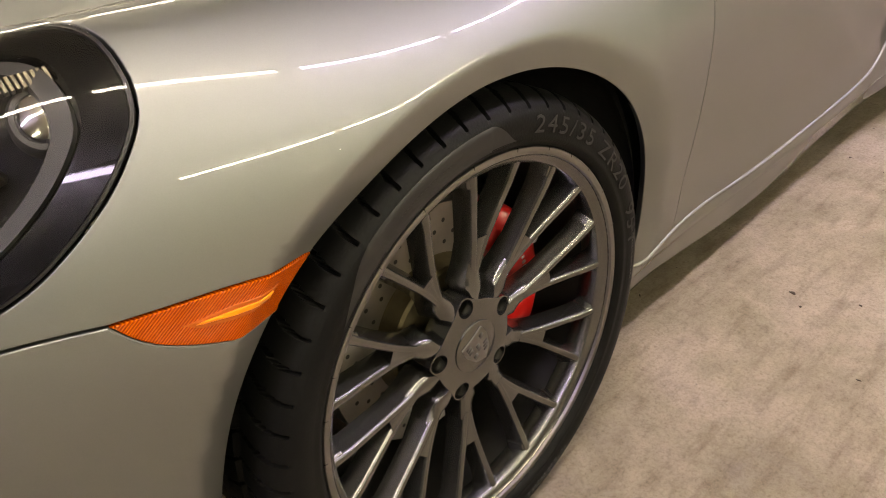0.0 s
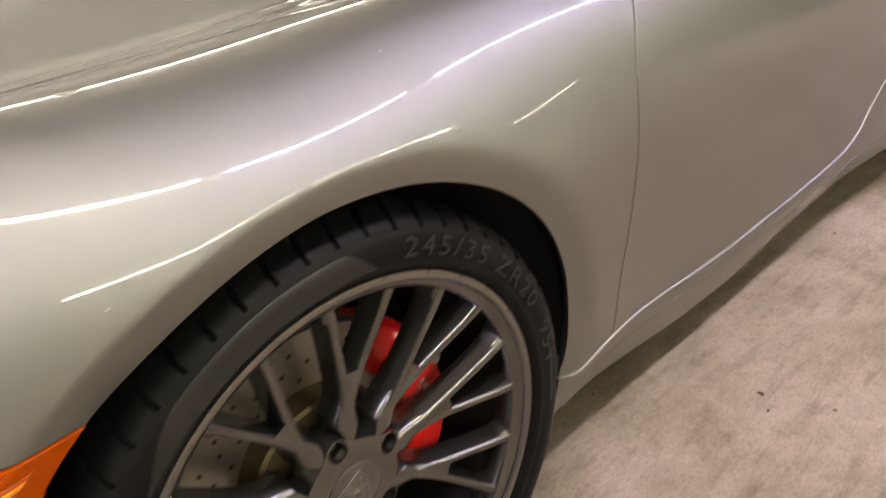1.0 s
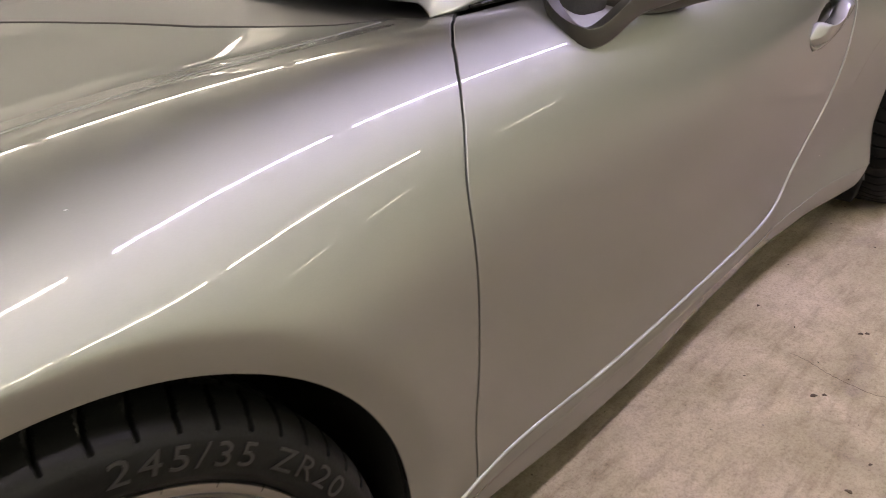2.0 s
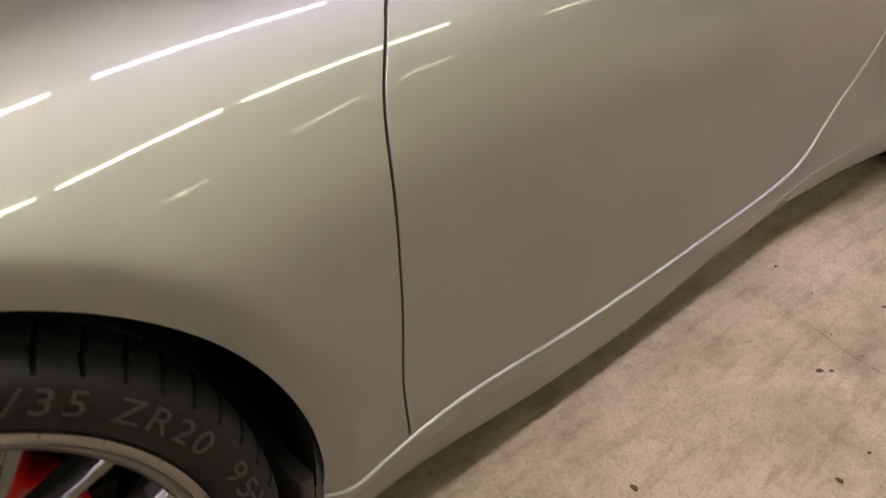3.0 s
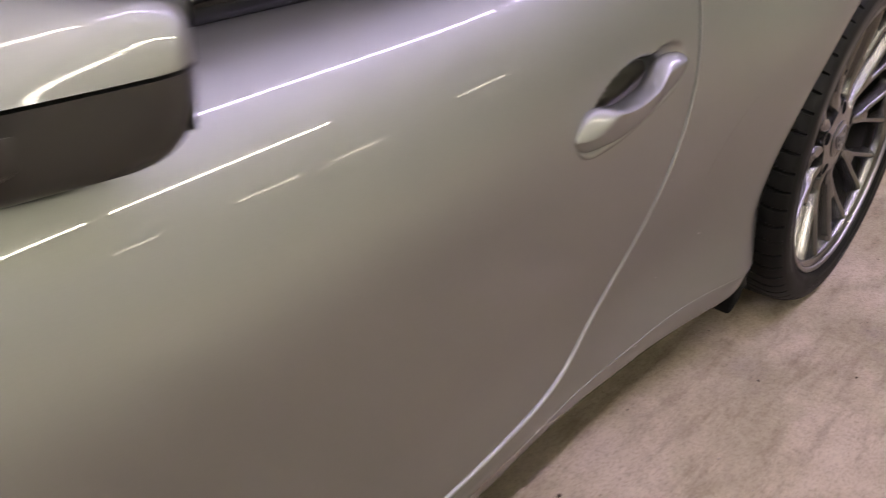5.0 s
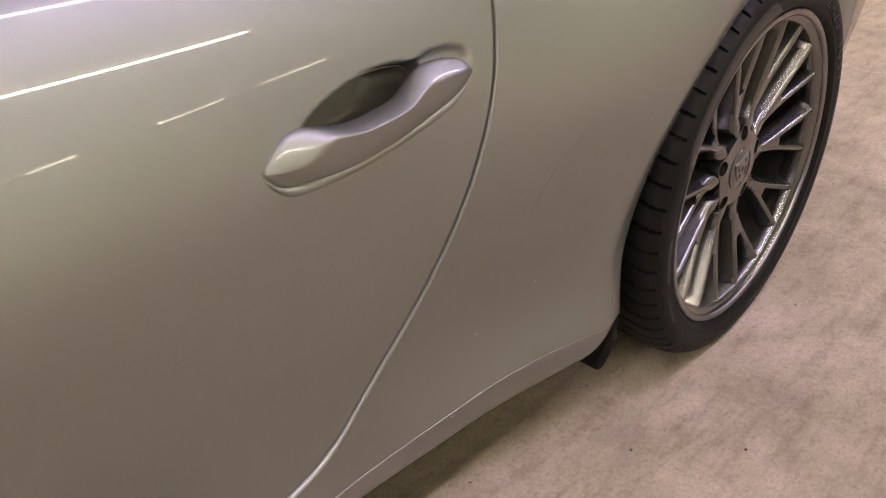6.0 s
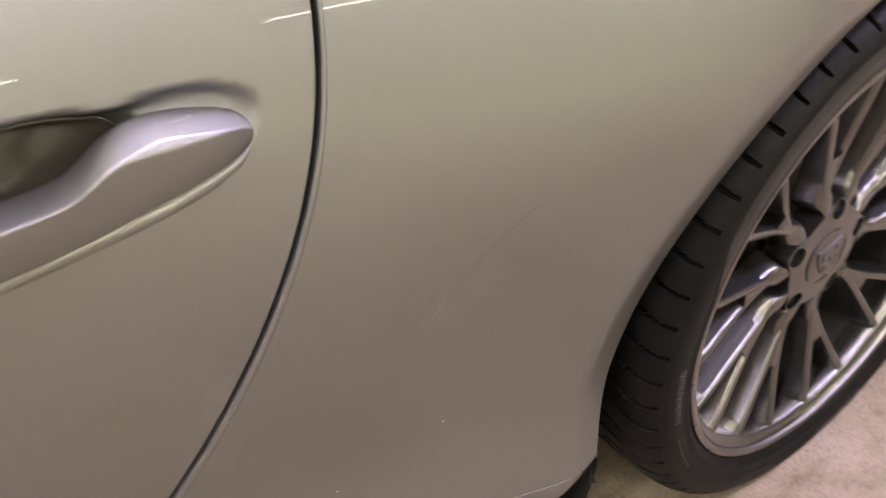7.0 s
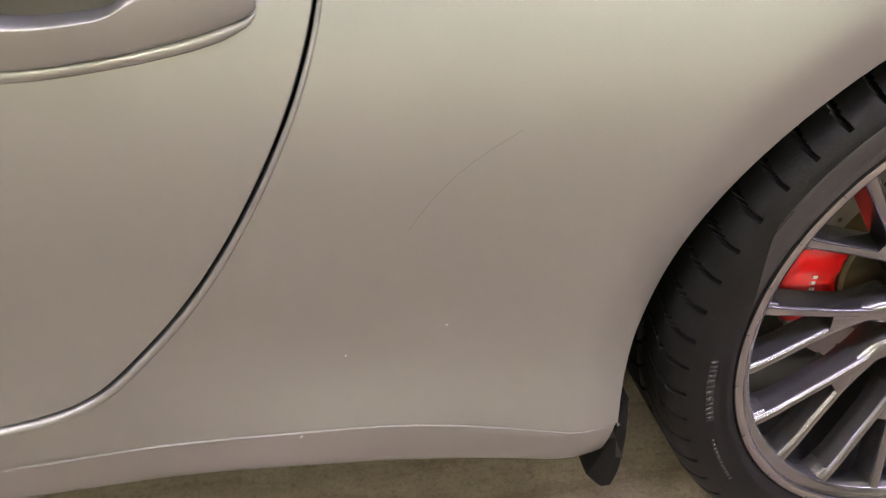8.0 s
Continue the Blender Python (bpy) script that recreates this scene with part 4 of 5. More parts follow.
# ---- cabin ----
def cabin():
    xs = [0.62, 0.80, 1.0, 1.2, 1.45, 1.75, 2.05, 2.35, 2.6]
    roof_z = [0.855, 0.99, 1.135, 1.235, 1.285, 1.275, 1.205, 1.075, 0.945]
    low_y = [0.17, 0.152, 0.148, 0.148, 0.152, 0.165, 0.19, 0.24, 0.30]
    edge_y = [0.19, 0.25, 0.30, 0.335, 0.35, 0.355, 0.375, 0.39, 0.38]
    q = np.linspace(xs[0], xs[-1], 67)
    rz, ly, ey = (spline(xs, c, q) for c in (roof_z, low_y, edge_y))

    def ring(k, f):
        """f: 0 belt, 1 roof edge, 2 centre line."""
        z0 = min(base_skin(q[k : k + 1], v_at_depth(q[k : k + 1], ly[k : k + 1]))[0][1], rz[k] - 0.004)
        ze = rz[k] - 0.045 * min(1, (rz[k] - z0) / 0.25)
        if f <= 1:
            b = math.sin(f * math.pi / 2)
            return (q[k], ly[k] + (ey[k] - ly[k]) * f**1.5, z0 + (ze - z0) * (0.65 * f + 0.35 * b))
        g = f - 1
        return (q[k], ey[k] + (CENTRE - ey[k]) * g, ze + (rz[k] - ze) * math.sin(g * math.pi / 2) ** 0.8)

    def sheet(name, test, mat, label, push=0.0):
        fs = list(np.linspace(0, 1, 15)) + list(np.linspace(1, 2, 15))[1:]
        for flip in (False, True):
            pts = np.array([[ring(k, f) for f in fs] for k in range(len(q))])
            du, dv = np.gradient(pts, axis=0), np.gradient(pts, axis=1)
            n = np.cross(du, dv)
            n /= np.linalg.norm(n, axis=2, keepdims=True) + 1e-9
            pts = pts + push * n
            if flip:
                pts = pts * (1, -1, 1) + (0, 2 * CENTRE, 0)
            bm = bmesh.new()
            vs = {}
            for i in range(len(q) - 1):
                for j in range(len(fs) - 1):
                    if test((q[i] + q[i + 1]) / 2, (fs[j] + fs[j + 1]) / 2):
                        cs = []
                        for a, b in ((i, j), (i + 1, j), (i + 1, j + 1), (i, j + 1)):
                            if (a, b) not in vs:
                                vs[(a, b)] = bm.verts.new(pts[a, b])
                            cs.append(vs[(a, b)])
                        bm.faces.new(cs)
            ob = part(name, bm, mat, car, label, smooth=60)
            thick = ob.modifiers.new("thickness", "SOLIDIFY")
            thick.thickness, thick.offset = 0.004, 0

    def side_glass(x, f):
        return f < 0.86 and x > 0.70 + 0.55 * f and x < 2.30 - 0.42 * f and f > 0.06

    def screen(x, f):
        return f > 1.04 and x < 1.16

    def back_glass(x, f):
        return f > 1.12 and 1.98 < x < 2.5

    def seal(x, f):
        return f <= 0.06 and 0.68 < x < 2.34

    sheet("side_window", side_glass, GLASS, "dark side window")
    sheet("windscreen", screen, GLASS, "curved windscreen")
    sheet("rear_window", back_glass, GLASS, "dark rear window")
    sheet("window_seal", seal, GLOSS_BLACK, "black window seal along the door top", 0.004)
    sheet("roof", lambda x, f: not (side_glass(x, f) or screen(x, f) or back_glass(x, f) or seal(x, f)), PAINT, "silver roof and pillars")
    bm = rounded_box((0.72, 0.21, 0.72), (2.4, 2 * CENTRE - 0.21, 0.80), 0.02)
    part("interior_trim", bm, INNER, car, "black cabin trim")
    for yy in (0.30, 1.02):
        rings = []
        for z, x0, x1, w in ((0.80, 1.42, 1.62, 0.24), (0.95, 1.50, 1.64, 0.23), (1.08, 1.58, 1.68, 0.19), (1.17, 1.61, 1.68, 0.12)):
            rings.append([((x0 + x1) / 2 + (x1 - x0) / 2 * px, yy + 0.23 + w * pz, z) for px, pz in superellipse(20, 0.7)])
        part("seat_back", loft(rings), INNER, car, "black seat back", smooth=60)


cabin()


# ---- wheels ----
def tyre_mesh(width, outer, slots):
    """A low tyre: sidewall, shoulder with slanted slots, grooved tread."""
    w = width
    prof = [(0.2705, 0.010), (0.2715, 0.0035), (0.275, -0.0015), (0.281, -0.0075), (0.285, -0.0085), (0.288, -0.0078), (0.293, -0.0088), (0.300, -0.0100), (0.307, -0.0098),
            (0.313, -0.0085), (0.3165, -0.0072), (0.318, -0.0060), (0.3215, -0.0045), (0.3255, -0.0010), (0.329, 0.0040), (0.3320, 0.0095), (0.3345, 0.0155), (0.3362, 0.022)]
    top_r = outer
    prof = [(0.2705 + (r - 0.2705) * (top_r - 0.2725) / (0.3390 - 0.2725), y) for r, y in prof]
    tread = []
    y = 0.030
    while y < w - 0.045:
        r = top_r - 0.0022 * ((y - w / 2) / (w / 2)) ** 2
        groove = any(abs(y - g * w) < 0.0055 for g in (0.26, 0.46, 0.66))
        tread.append((r - (0.007 if groove else 0), y))
        y += 0.0035
    prof = prof + tread + [(top_r - 0.004, w - 0.03), (top_r - 0.012, w - 0.012), (0.30, w + 0.002), (0.275, w - 0.006), (0.268, w - 0.012)]
    n = 2000
    prof = np.array(prof)
    ang = np.linspace(0, 2 * math.pi, n, endpoint=False)
    r, y = prof[:, 0][None] + 0 * ang[:, None], prof[:, 1][None] + 0 * ang[:, None]
    # slots across the outer shoulder, bent like hooks
    bend = 0.075 * np.clip((y - 0.004) / 0.06, 0, 1) ** 1.4
    phase = ((ang[:, None] + bend) * slots / (2 * math.pi)) % 1.0
    d = np.abs(phase - 0.5) * 2 * math.pi * outer / slots
    reach = ((r > 0.318 * top_r / 0.339) & (y < 0.26 * w)) * np.clip((r / top_r - 0.945) / 0.02, 0, 1)
    r = r - 0.0085 * (d < 0.0023) * reach
    # finer slits on the ribs inside
    phase = ((ang[:, None] - 1.1 * y) * slots / (2 * math.pi)) % 1.0
    d = np.abs(phase - 0.5) * 2 * math.pi * outer / slots
    r = r - 0.005 * (d < 0.0022) * ((y > 0.27 * w) & (y < 0.44 * w) | (y > 0.68 * w) & (y < 0.8 * w))
    verts = np.stack([r * np.cos(ang)[:, None], y, r * np.sin(ang)[:, None]], -1).reshape(-1, 3)
    m = len(prof)
    i, j = np.meshgrid(np.arange(n), np.arange(m - 1), indexing="ij")
    a, b = i * m + j, ((i + 1) % n) * m + j
    faces = np.stack([a, a + 1, b + 1, b], -1).reshape(-1, 4)
    return verts, faces


def tyre_text(parent, text, centre_angle, radius, height, mat, depth=0.0009, spread=1.0):
    """Raised lettering bent round the sidewall, read from outside."""
    cu = bpy.data.curves.new("lettering", "FONT")
    cu.body, cu.size, cu.align_x, cu.space_character = text, height * 1.4, "LEFT", 1.08 * spread
    cu.extrude = 0.0004
    tmp = new("lettering_form", cu)
    me = bpy.data.meshes.new_from_object(tmp.evaluated_get(bpy.context.evaluated_depsgraph_get()))
    bpy.data.objects.remove(tmp)
    bm = bmesh.new()
    bm.from_mesh(me)
    bmesh.ops.subdivide_edges(bm, edges=[e for e in bm.edges if e.calc_length() > 0.008], cuts=2)
    for v in bm.verts:
        r, a = radius + v.co.y - height * 0.5, radians(centre_angle) - v.co.x * 1.38 / radius
        y = -0.0100 + max(0, r - 0.303) ** 2 * 14 - depth - v.co.z
        v.co = (r * math.cos(a), y, r * math.sin(a))
    # one part for each character
    bmesh.ops.remove_doubles(bm, verts=bm.verts, dist=1e-6)
    bm.verts.index_update()
    seen, out = set(), []
    for v in bm.verts:
        if v.index in seen:
            continue
        stack, island = [v], []
        seen.add(v.index)
        while stack:
            w = stack.pop()
            island.append(w)
            for e in w.link_edges:
                o = e.other_vert(w)
                if o.index not in seen:
                    seen.add(o.index)
                    stack.append(o)
        ids = {w.index: n for n, w in enumerate(island)}
        faces = [[ids[w.index] for w in f.verts] for f in bm.faces if f.verts[0].index in ids]
        ob = mesh_object("letter", [w.co for w in island], faces, mat, parent, "raised tyre lettering", smooth=False)
        out.append(ob)
    bm.free()
    return out


def tyre_bars(parent, angle, radius, count, height, length):
    """Small moulded writing as plain raised bars."""
    bm = bmesh.new()
    rnd = random.Random(int(angle * 10) + count)
    at = 0.0
    for _ in range(count):
        step = length * rnd.uniform(0.6, 1.3)
        a0, a1 = radians(angle) - at / radius, radians(angle) - (at + step) / radius
        at += step * 1.45
        q = [(radius, a0), (radius, a1), (radius + height, a1), (radius + height, a0)]
        vs = [bm.verts.new((r * math.cos(a), -0.0106 + max(0, r - 0.303) ** 2 * 14, r * math.sin(a))) for r, a in q]
        vb = [bm.verts.new((r * math.cos(a), -0.0070, r * math.sin(a))) for r, a in q]
        bm.faces.new(vs)
        for i in range(4):
            bm.faces.new((vs[i], vs[(i + 1) % 4], vb[(i + 1) % 4], vb[i]))
    return tagged(part("moulded_mark", bm, LETTER, parent, "small moulded mark", smooth=0), kind="stuff")


def face_y(r):
    return float(np.interp(r, [0.0, 0.055, 0.075, 0.10, 0.14, 0.19, 0.235, 0.262], [0.030, 0.031, 0.034, 0.036, 0.031, 0.022, 0.013, 0.010]))


def limb(points, widths, depths, crowns=0.0016, back=1.0, front=0.46):
    """A spoke along (r, angle) stations: a crowned front, sloping flanks and a flat back."""
    rings = []
    pts = [(r * math.cos(a), r * math.sin(a)) for r, a in points]
    for i, ((r, a), w, d) in enumerate(zip(points, widths, depths)):
        p, q = pts[max(i - 1, 0)], pts[min(i + 1, len(pts) - 1)]
        tx, tz = q[0] - p[0], q[1] - p[1]
        l = math.hypot(tx, tz)
        nx, nz = -tz / l, tx / l
        y = face_y(r)
        x, z = pts[i]
        crown = crowns[i] if isinstance(crowns, (list, tuple)) else crowns
        ring = []
        for s, dy in ((-back, d), (-0.5 * (back + front), d * 0.5), (-front - 0.06, 0.0032 + crown), (-front, 0.0008 + crown * 0.5), (-0.6 * front, crown * 0.12), (0.0, 0), (0.6 * front, crown * 0.12), (front, 0.0008 + crown * 0.5), (front + 0.06, 0.0032 + crown), (0.5 * (back + front), d * 0.5), (back, d)):
            ring.append((x + nx * w * s, y + dy, z + nz * w * s))
        rings.append(ring)
    return loft(rings)


def wheel_parts(width, outer, slots, spin, text, text_angle, tip):
    """One wheel round the y axis, its outside towards -y."""
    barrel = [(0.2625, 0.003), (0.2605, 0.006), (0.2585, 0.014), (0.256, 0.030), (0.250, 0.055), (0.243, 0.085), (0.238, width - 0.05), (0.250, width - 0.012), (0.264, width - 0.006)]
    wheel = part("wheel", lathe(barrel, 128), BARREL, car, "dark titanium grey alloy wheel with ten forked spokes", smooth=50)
    lip = [(0.2695, 0.009), (0.2725, 0.004), (0.2728, 0.001), (0.2715, -0.0012), (0.2690, -0.0016), (0.2650, -0.0014), (0.2632, -0.0004), (0.2622, 0.0035)]
    kids = [part("rim_lip", lathe(lip, 160), LIP, wheel, "bright turned rim edge", smooth=40),
            part("rim_flange", lathe([(0.2622, 0.0036), (0.2600, 0.0062), (0.2560, 0.0082), (0.2515, 0.0104), (0.2495, 0.0130), (0.2490, 0.0300), (0.2520, 0.0440)], 160), WHEEL, wheel, "grey painted flange inside the rim edge", smooth=40)]
    bm = bmesh.new()
    for k in range(26):
        a = radians(k * 360 / 26 + 4 * math.sin(k * 7.1))
        q = bmesh.ops.create_cube(bm, size=1)["verts"]
        for v in q:
            v.co = Matrix.Rotation(-a, 4, "Y") @ Vector((0.2705 + v.co.x * 0.0046, -0.0009 + v.co.y * 0.0022, v.co.z * 0.0007))
    kids.append(tagged(part("rim_nicks", bm, BLACK, wheel, "short dark nicks round the rim edge", smooth=0), kind="stuff"))
    verts, faces = tyre_mesh(width, outer, slots)
    tyre = mesh_object("tyre", verts, faces, RUBBER, wheel, "black low-profile tyre")
    tyre.data.set_sharp_from_angle(angle=radians(38))
    kids.append(tyre)
    kids += tyre_text(wheel, text, text_angle, 0.3020, 0.0212, LETTER, depth=0.0006, spread=1.12)
    band = lathe([(0.2835, -0.0083), (0.2840, -0.0092), (0.2880, -0.0086), (0.2930, -0.0095), (0.3000, -0.0107), (0.3070, -0.0105), (0.3110, -0.0096), (0.3125, -0.0086)], 120, text_angle + 5.2, tip)
    for v in band.verts:  # a pointed lower end
        rr, aa = math.hypot(v.co.x, v.co.z), math.degrees(math.atan2(v.co.z, v.co.x))
        if aa < text_angle + 14:
            k = 0.5 + 0.5 * math.cos(math.pi * (text_angle + 14 - aa) / 10)
            rn = 0.2840 + (rr - 0.2840) * max(k, 0.02)
            v.co.x, v.co.z = v.co.x * rn / rr, v.co.z * rn / rr
            v.co.y = np.interp(rn, [0.2835, 0.2880, 0.3000, 0.3110, 0.3125], [-0.0083, -0.0086, -0.0107, -0.0096, -0.0086])
        if aa > tip - 21:
            k = 0.5 + 0.5 * math.cos(math.pi * (aa - tip + 21) / 21)
            rn = 0.2840 + (rr - 0.2840) * max(k, 0.02)
            v.co.x, v.co.z = v.co.x * rn / rr, v.co.z * rn / rr
            v.co.y = np.interp(rn, [0.2835, 0.2880, 0.3000, 0.3110, 0.3125], [-0.0083, -0.0086, -0.0107, -0.0096, -0.0086])
    kids.append(part("sidewall_band", band, RUBBER_CLEAN, wheel, "shiny smooth band on the sidewall", smooth=60))
    for k, (a, r, c, h, l) in enumerate(((12, 0.300, 16, 0.0035, 0.0042), (118, 0.2985, 15, 0.0035, 0.0040), (196, 0.2990, 12, 0.0080, 0.0055), (215, 0.302, 12, 0.0032, 0.0045), (300, 0.298, 12, 0.008, 0.0065), (262, 0.301, 14, 0.003, 0.004))):
        kids.append(tyre_bars(wheel, a, r, c, h, l))
    # forked spokes
    for k in range(10):
        f = radians(spin + 36 * k)
        trunk = limb([(0.060, f), (0.070, f), (0.078, f), (0.084, f), (0.090, f), (0.098, f), (0.108, f), (0.120, f), (0.134, f), (0.148, f), (0.157, f)], [0.012, 0.014, 0.024, 0.0315, 0.0300, 0.0268, 0.0245, 0.0238, 0.0255, 0.0295, 0.033], [0.034, 0.034, 0.034, 0.034, 0.034, 0.033, 0.032, 0.031, 0.030, 0.028, 0.024],
                     [0.0004, 0.0005, 0.0008, 0.0018, 0.0035, 0.0055, 0.0065, 0.006, 0.0045, 0.0025, 0.0012], 0.66, 0.40)
        kids.append(part("spoke", trunk, WHEEL, wheel, smooth=45))
        for sgn in (-1, 1):
            st = [(0.108, f + sgn * radians(1.4)), (0.130, f + sgn * radians(2.7)), (0.152, f + sgn * radians(4.1)), (0.185, f + sgn * radians(6.2)), (0.225, f + sgn * radians(8.0)), (0.2605, f + sgn * radians(9.2))]
            kids.append(part("spoke_arm", limb(st, [0.0105, 0.0110, 0.0110, 0.0108, 0.0112, 0.0140], [0.026, 0.027, 0.027, 0.027, 0.028, 0.032], 0.0026), WHEEL, wheel, smooth=45))
            a = f + sgn * radians(9.2)
            tab = limb([(0.236, a), (0.248, a), (0.260, a)], [0.011, 0.014, 0.022], [0.024, 0.025, 0.028])
            for v in tab.verts:
                v.co.y += 0.003
            kids.append(part("spoke_root", tab, WHEEL, wheel, smooth=45))
    # hub with five bolt holes
    from mathutils import geometry
    edge_r = [0.066 + 0.014 * max(math.exp(-(((math.degrees(t) - spin - 18 - 72 * k + 180) % 360 - 180) / 13) ** 2) for k in range(5)) for t in np.linspace(0, 2 * math.pi, 61)[:-1]]
    outer_ring = [(r * math.cos(t), r * math.sin(t)) for r, t in zip(edge_r, np.linspace(0, 2 * math.pi, 61)[:-1])]
    pts, edges, holes = [Vector(p) for p in outer_ring], [(i, (i + 1) % 60) for i in range(60)], []
    bolts = [radians(spin + 18 + 72 * k) for k in range(5)]
    for b in bolts:
        c = Vector((0.065 * math.cos(b), 0.065 * math.sin(b)))
        at = len(pts)
        pts += [c + Vector((0.0128 * math.cos(t), 0.0128 * math.sin(t))) for t in np.linspace(0, 2 * math.pi, 25)[:-1]]
        edges += [(at + i, at + (i + 1) % 24) for i in range(24)]
        holes.append((c, at))
    pts.append(Vector((0, 0)))
    for rr in (0.030, 0.045):
        pts += [Vector((rr * math.cos(t), rr * math.sin(t))) for t in np.linspace(0, 2 * math.pi, 31)[:-1]]
    vs, _, fs, _, _, _ = geometry.delaunay_2d_cdt(pts, edges, [], 1, 1e-7)
    bm = bmesh.new()
    flat = [bm.verts.new((v.x, face_y(v.length) - 0.0008, v.y)) for v in vs]
    for f in fs:
        mid = sum((vs[i] for i in f), Vector((0, 0))) / len(f)
        if all((mid - c).length > 0.0126 for c, _ in holes):
            bm.faces.new([flat[i] for i in f])
    for loop_at, count in [(0, 60)] + [(at, 24) for _, at in holes]:
        low = [bm.verts.new(flat[loop_at + i].co + Vector((0, 0.034, 0))) for i in range(count)]
        for i in range(count):
            bm.faces.new((flat[loop_at + i], flat[loop_at + (i + 1) % count], low[(i + 1) % count], low[i]))
    kids.append(part("hub", bm, WHEEL, wheel, smooth=40))
    for b in bolts:
        bolt = part("wheel_bolt", lathe([(0.0001, 0.046), (0.0075, 0.046), (0.0085, 0.048), (0.0088, 0.062), (0.013, 0.066)], 6), STEEL, wheel, "steel wheel bolt deep in its hole", smooth=0)
        bake(bolt, pose(0.065 * math.cos(b), 0, 0.065 * math.sin(b)))
        kids.append(bolt)
    cap = part("centre_cap", lathe([(0.0375, 0.032), (0.0372, 0.0285), (0.0355, 0.0275), (0.020, 0.0258), (0.0005, 0.0252)], 48), WHEEL, wheel, "grey centre cap with a small crest shape", smooth=40)
    kids.append(cap)
    # plain crest: a shield outline with bars
    bm = bmesh.new()
    shield = [(-0.0165, 0.018), (0.0165, 0.018), (0.0175, 0.004), (0.012, -0.012), (0.0, -0.022), (-0.012, -0.012), (-0.0175, 0.004)]
    front = [bm.verts.new((x * 1.25, 0.0242, z * 1.25)) for x, z in shield]
    back = [bm.verts.new((x * 1.25, 0.029, z * 1.25)) for x, z in shield]
    bm.faces.new(front)
    for i in range(len(shield)):
        bm.faces.new((front[i], front[(i + 1) % 7], back[(i + 1) % 7], back[i]))
    crest = part("crest", bm, LIP, wheel, "plain silver shield", smooth=30)
    bake(crest, Matrix.Rotation(radians(-(spin + 18)), 4, "Y"))
    kids.append(crest)
    bm = bmesh.new()
    for x, z, w, h in ((-0.010, 0.013, 0.005, 0.0022), (-0.010, 0.009, 0.005, 0.0022), (-0.010, 0.005, 0.005, 0.0022), (0.010, -0.002, 0.0045, 0.0022), (0.008, -0.006, 0.0045, 0.0022), (0.006, -0.010, 0.004, 0.0022),
                       (0.010, 0.010, 0.004, 0.005), (-0.008, -0.006, 0.0045, 0.0055), (0, 0.001, 0.0035, 0.007)):
        for v in bmesh.ops.create_cube(bm, size=1)["verts"]:
            v.co = ((x + v.co.x * w * 1.4) * 1.25, 0.0241 + v.co.y * 0.0014, (z + v.co.z * h * 1.2) * 1.25)
    crest = tagged(part("crest_fields", bm, DARK_PAINT, wheel, "dark fields of the shield", smooth=0), kind="stuff")
    bake(crest, Matrix.Rotation(radians(-(spin + 18)), 4, "Y"))
    kids.append(crest)
    return wheel


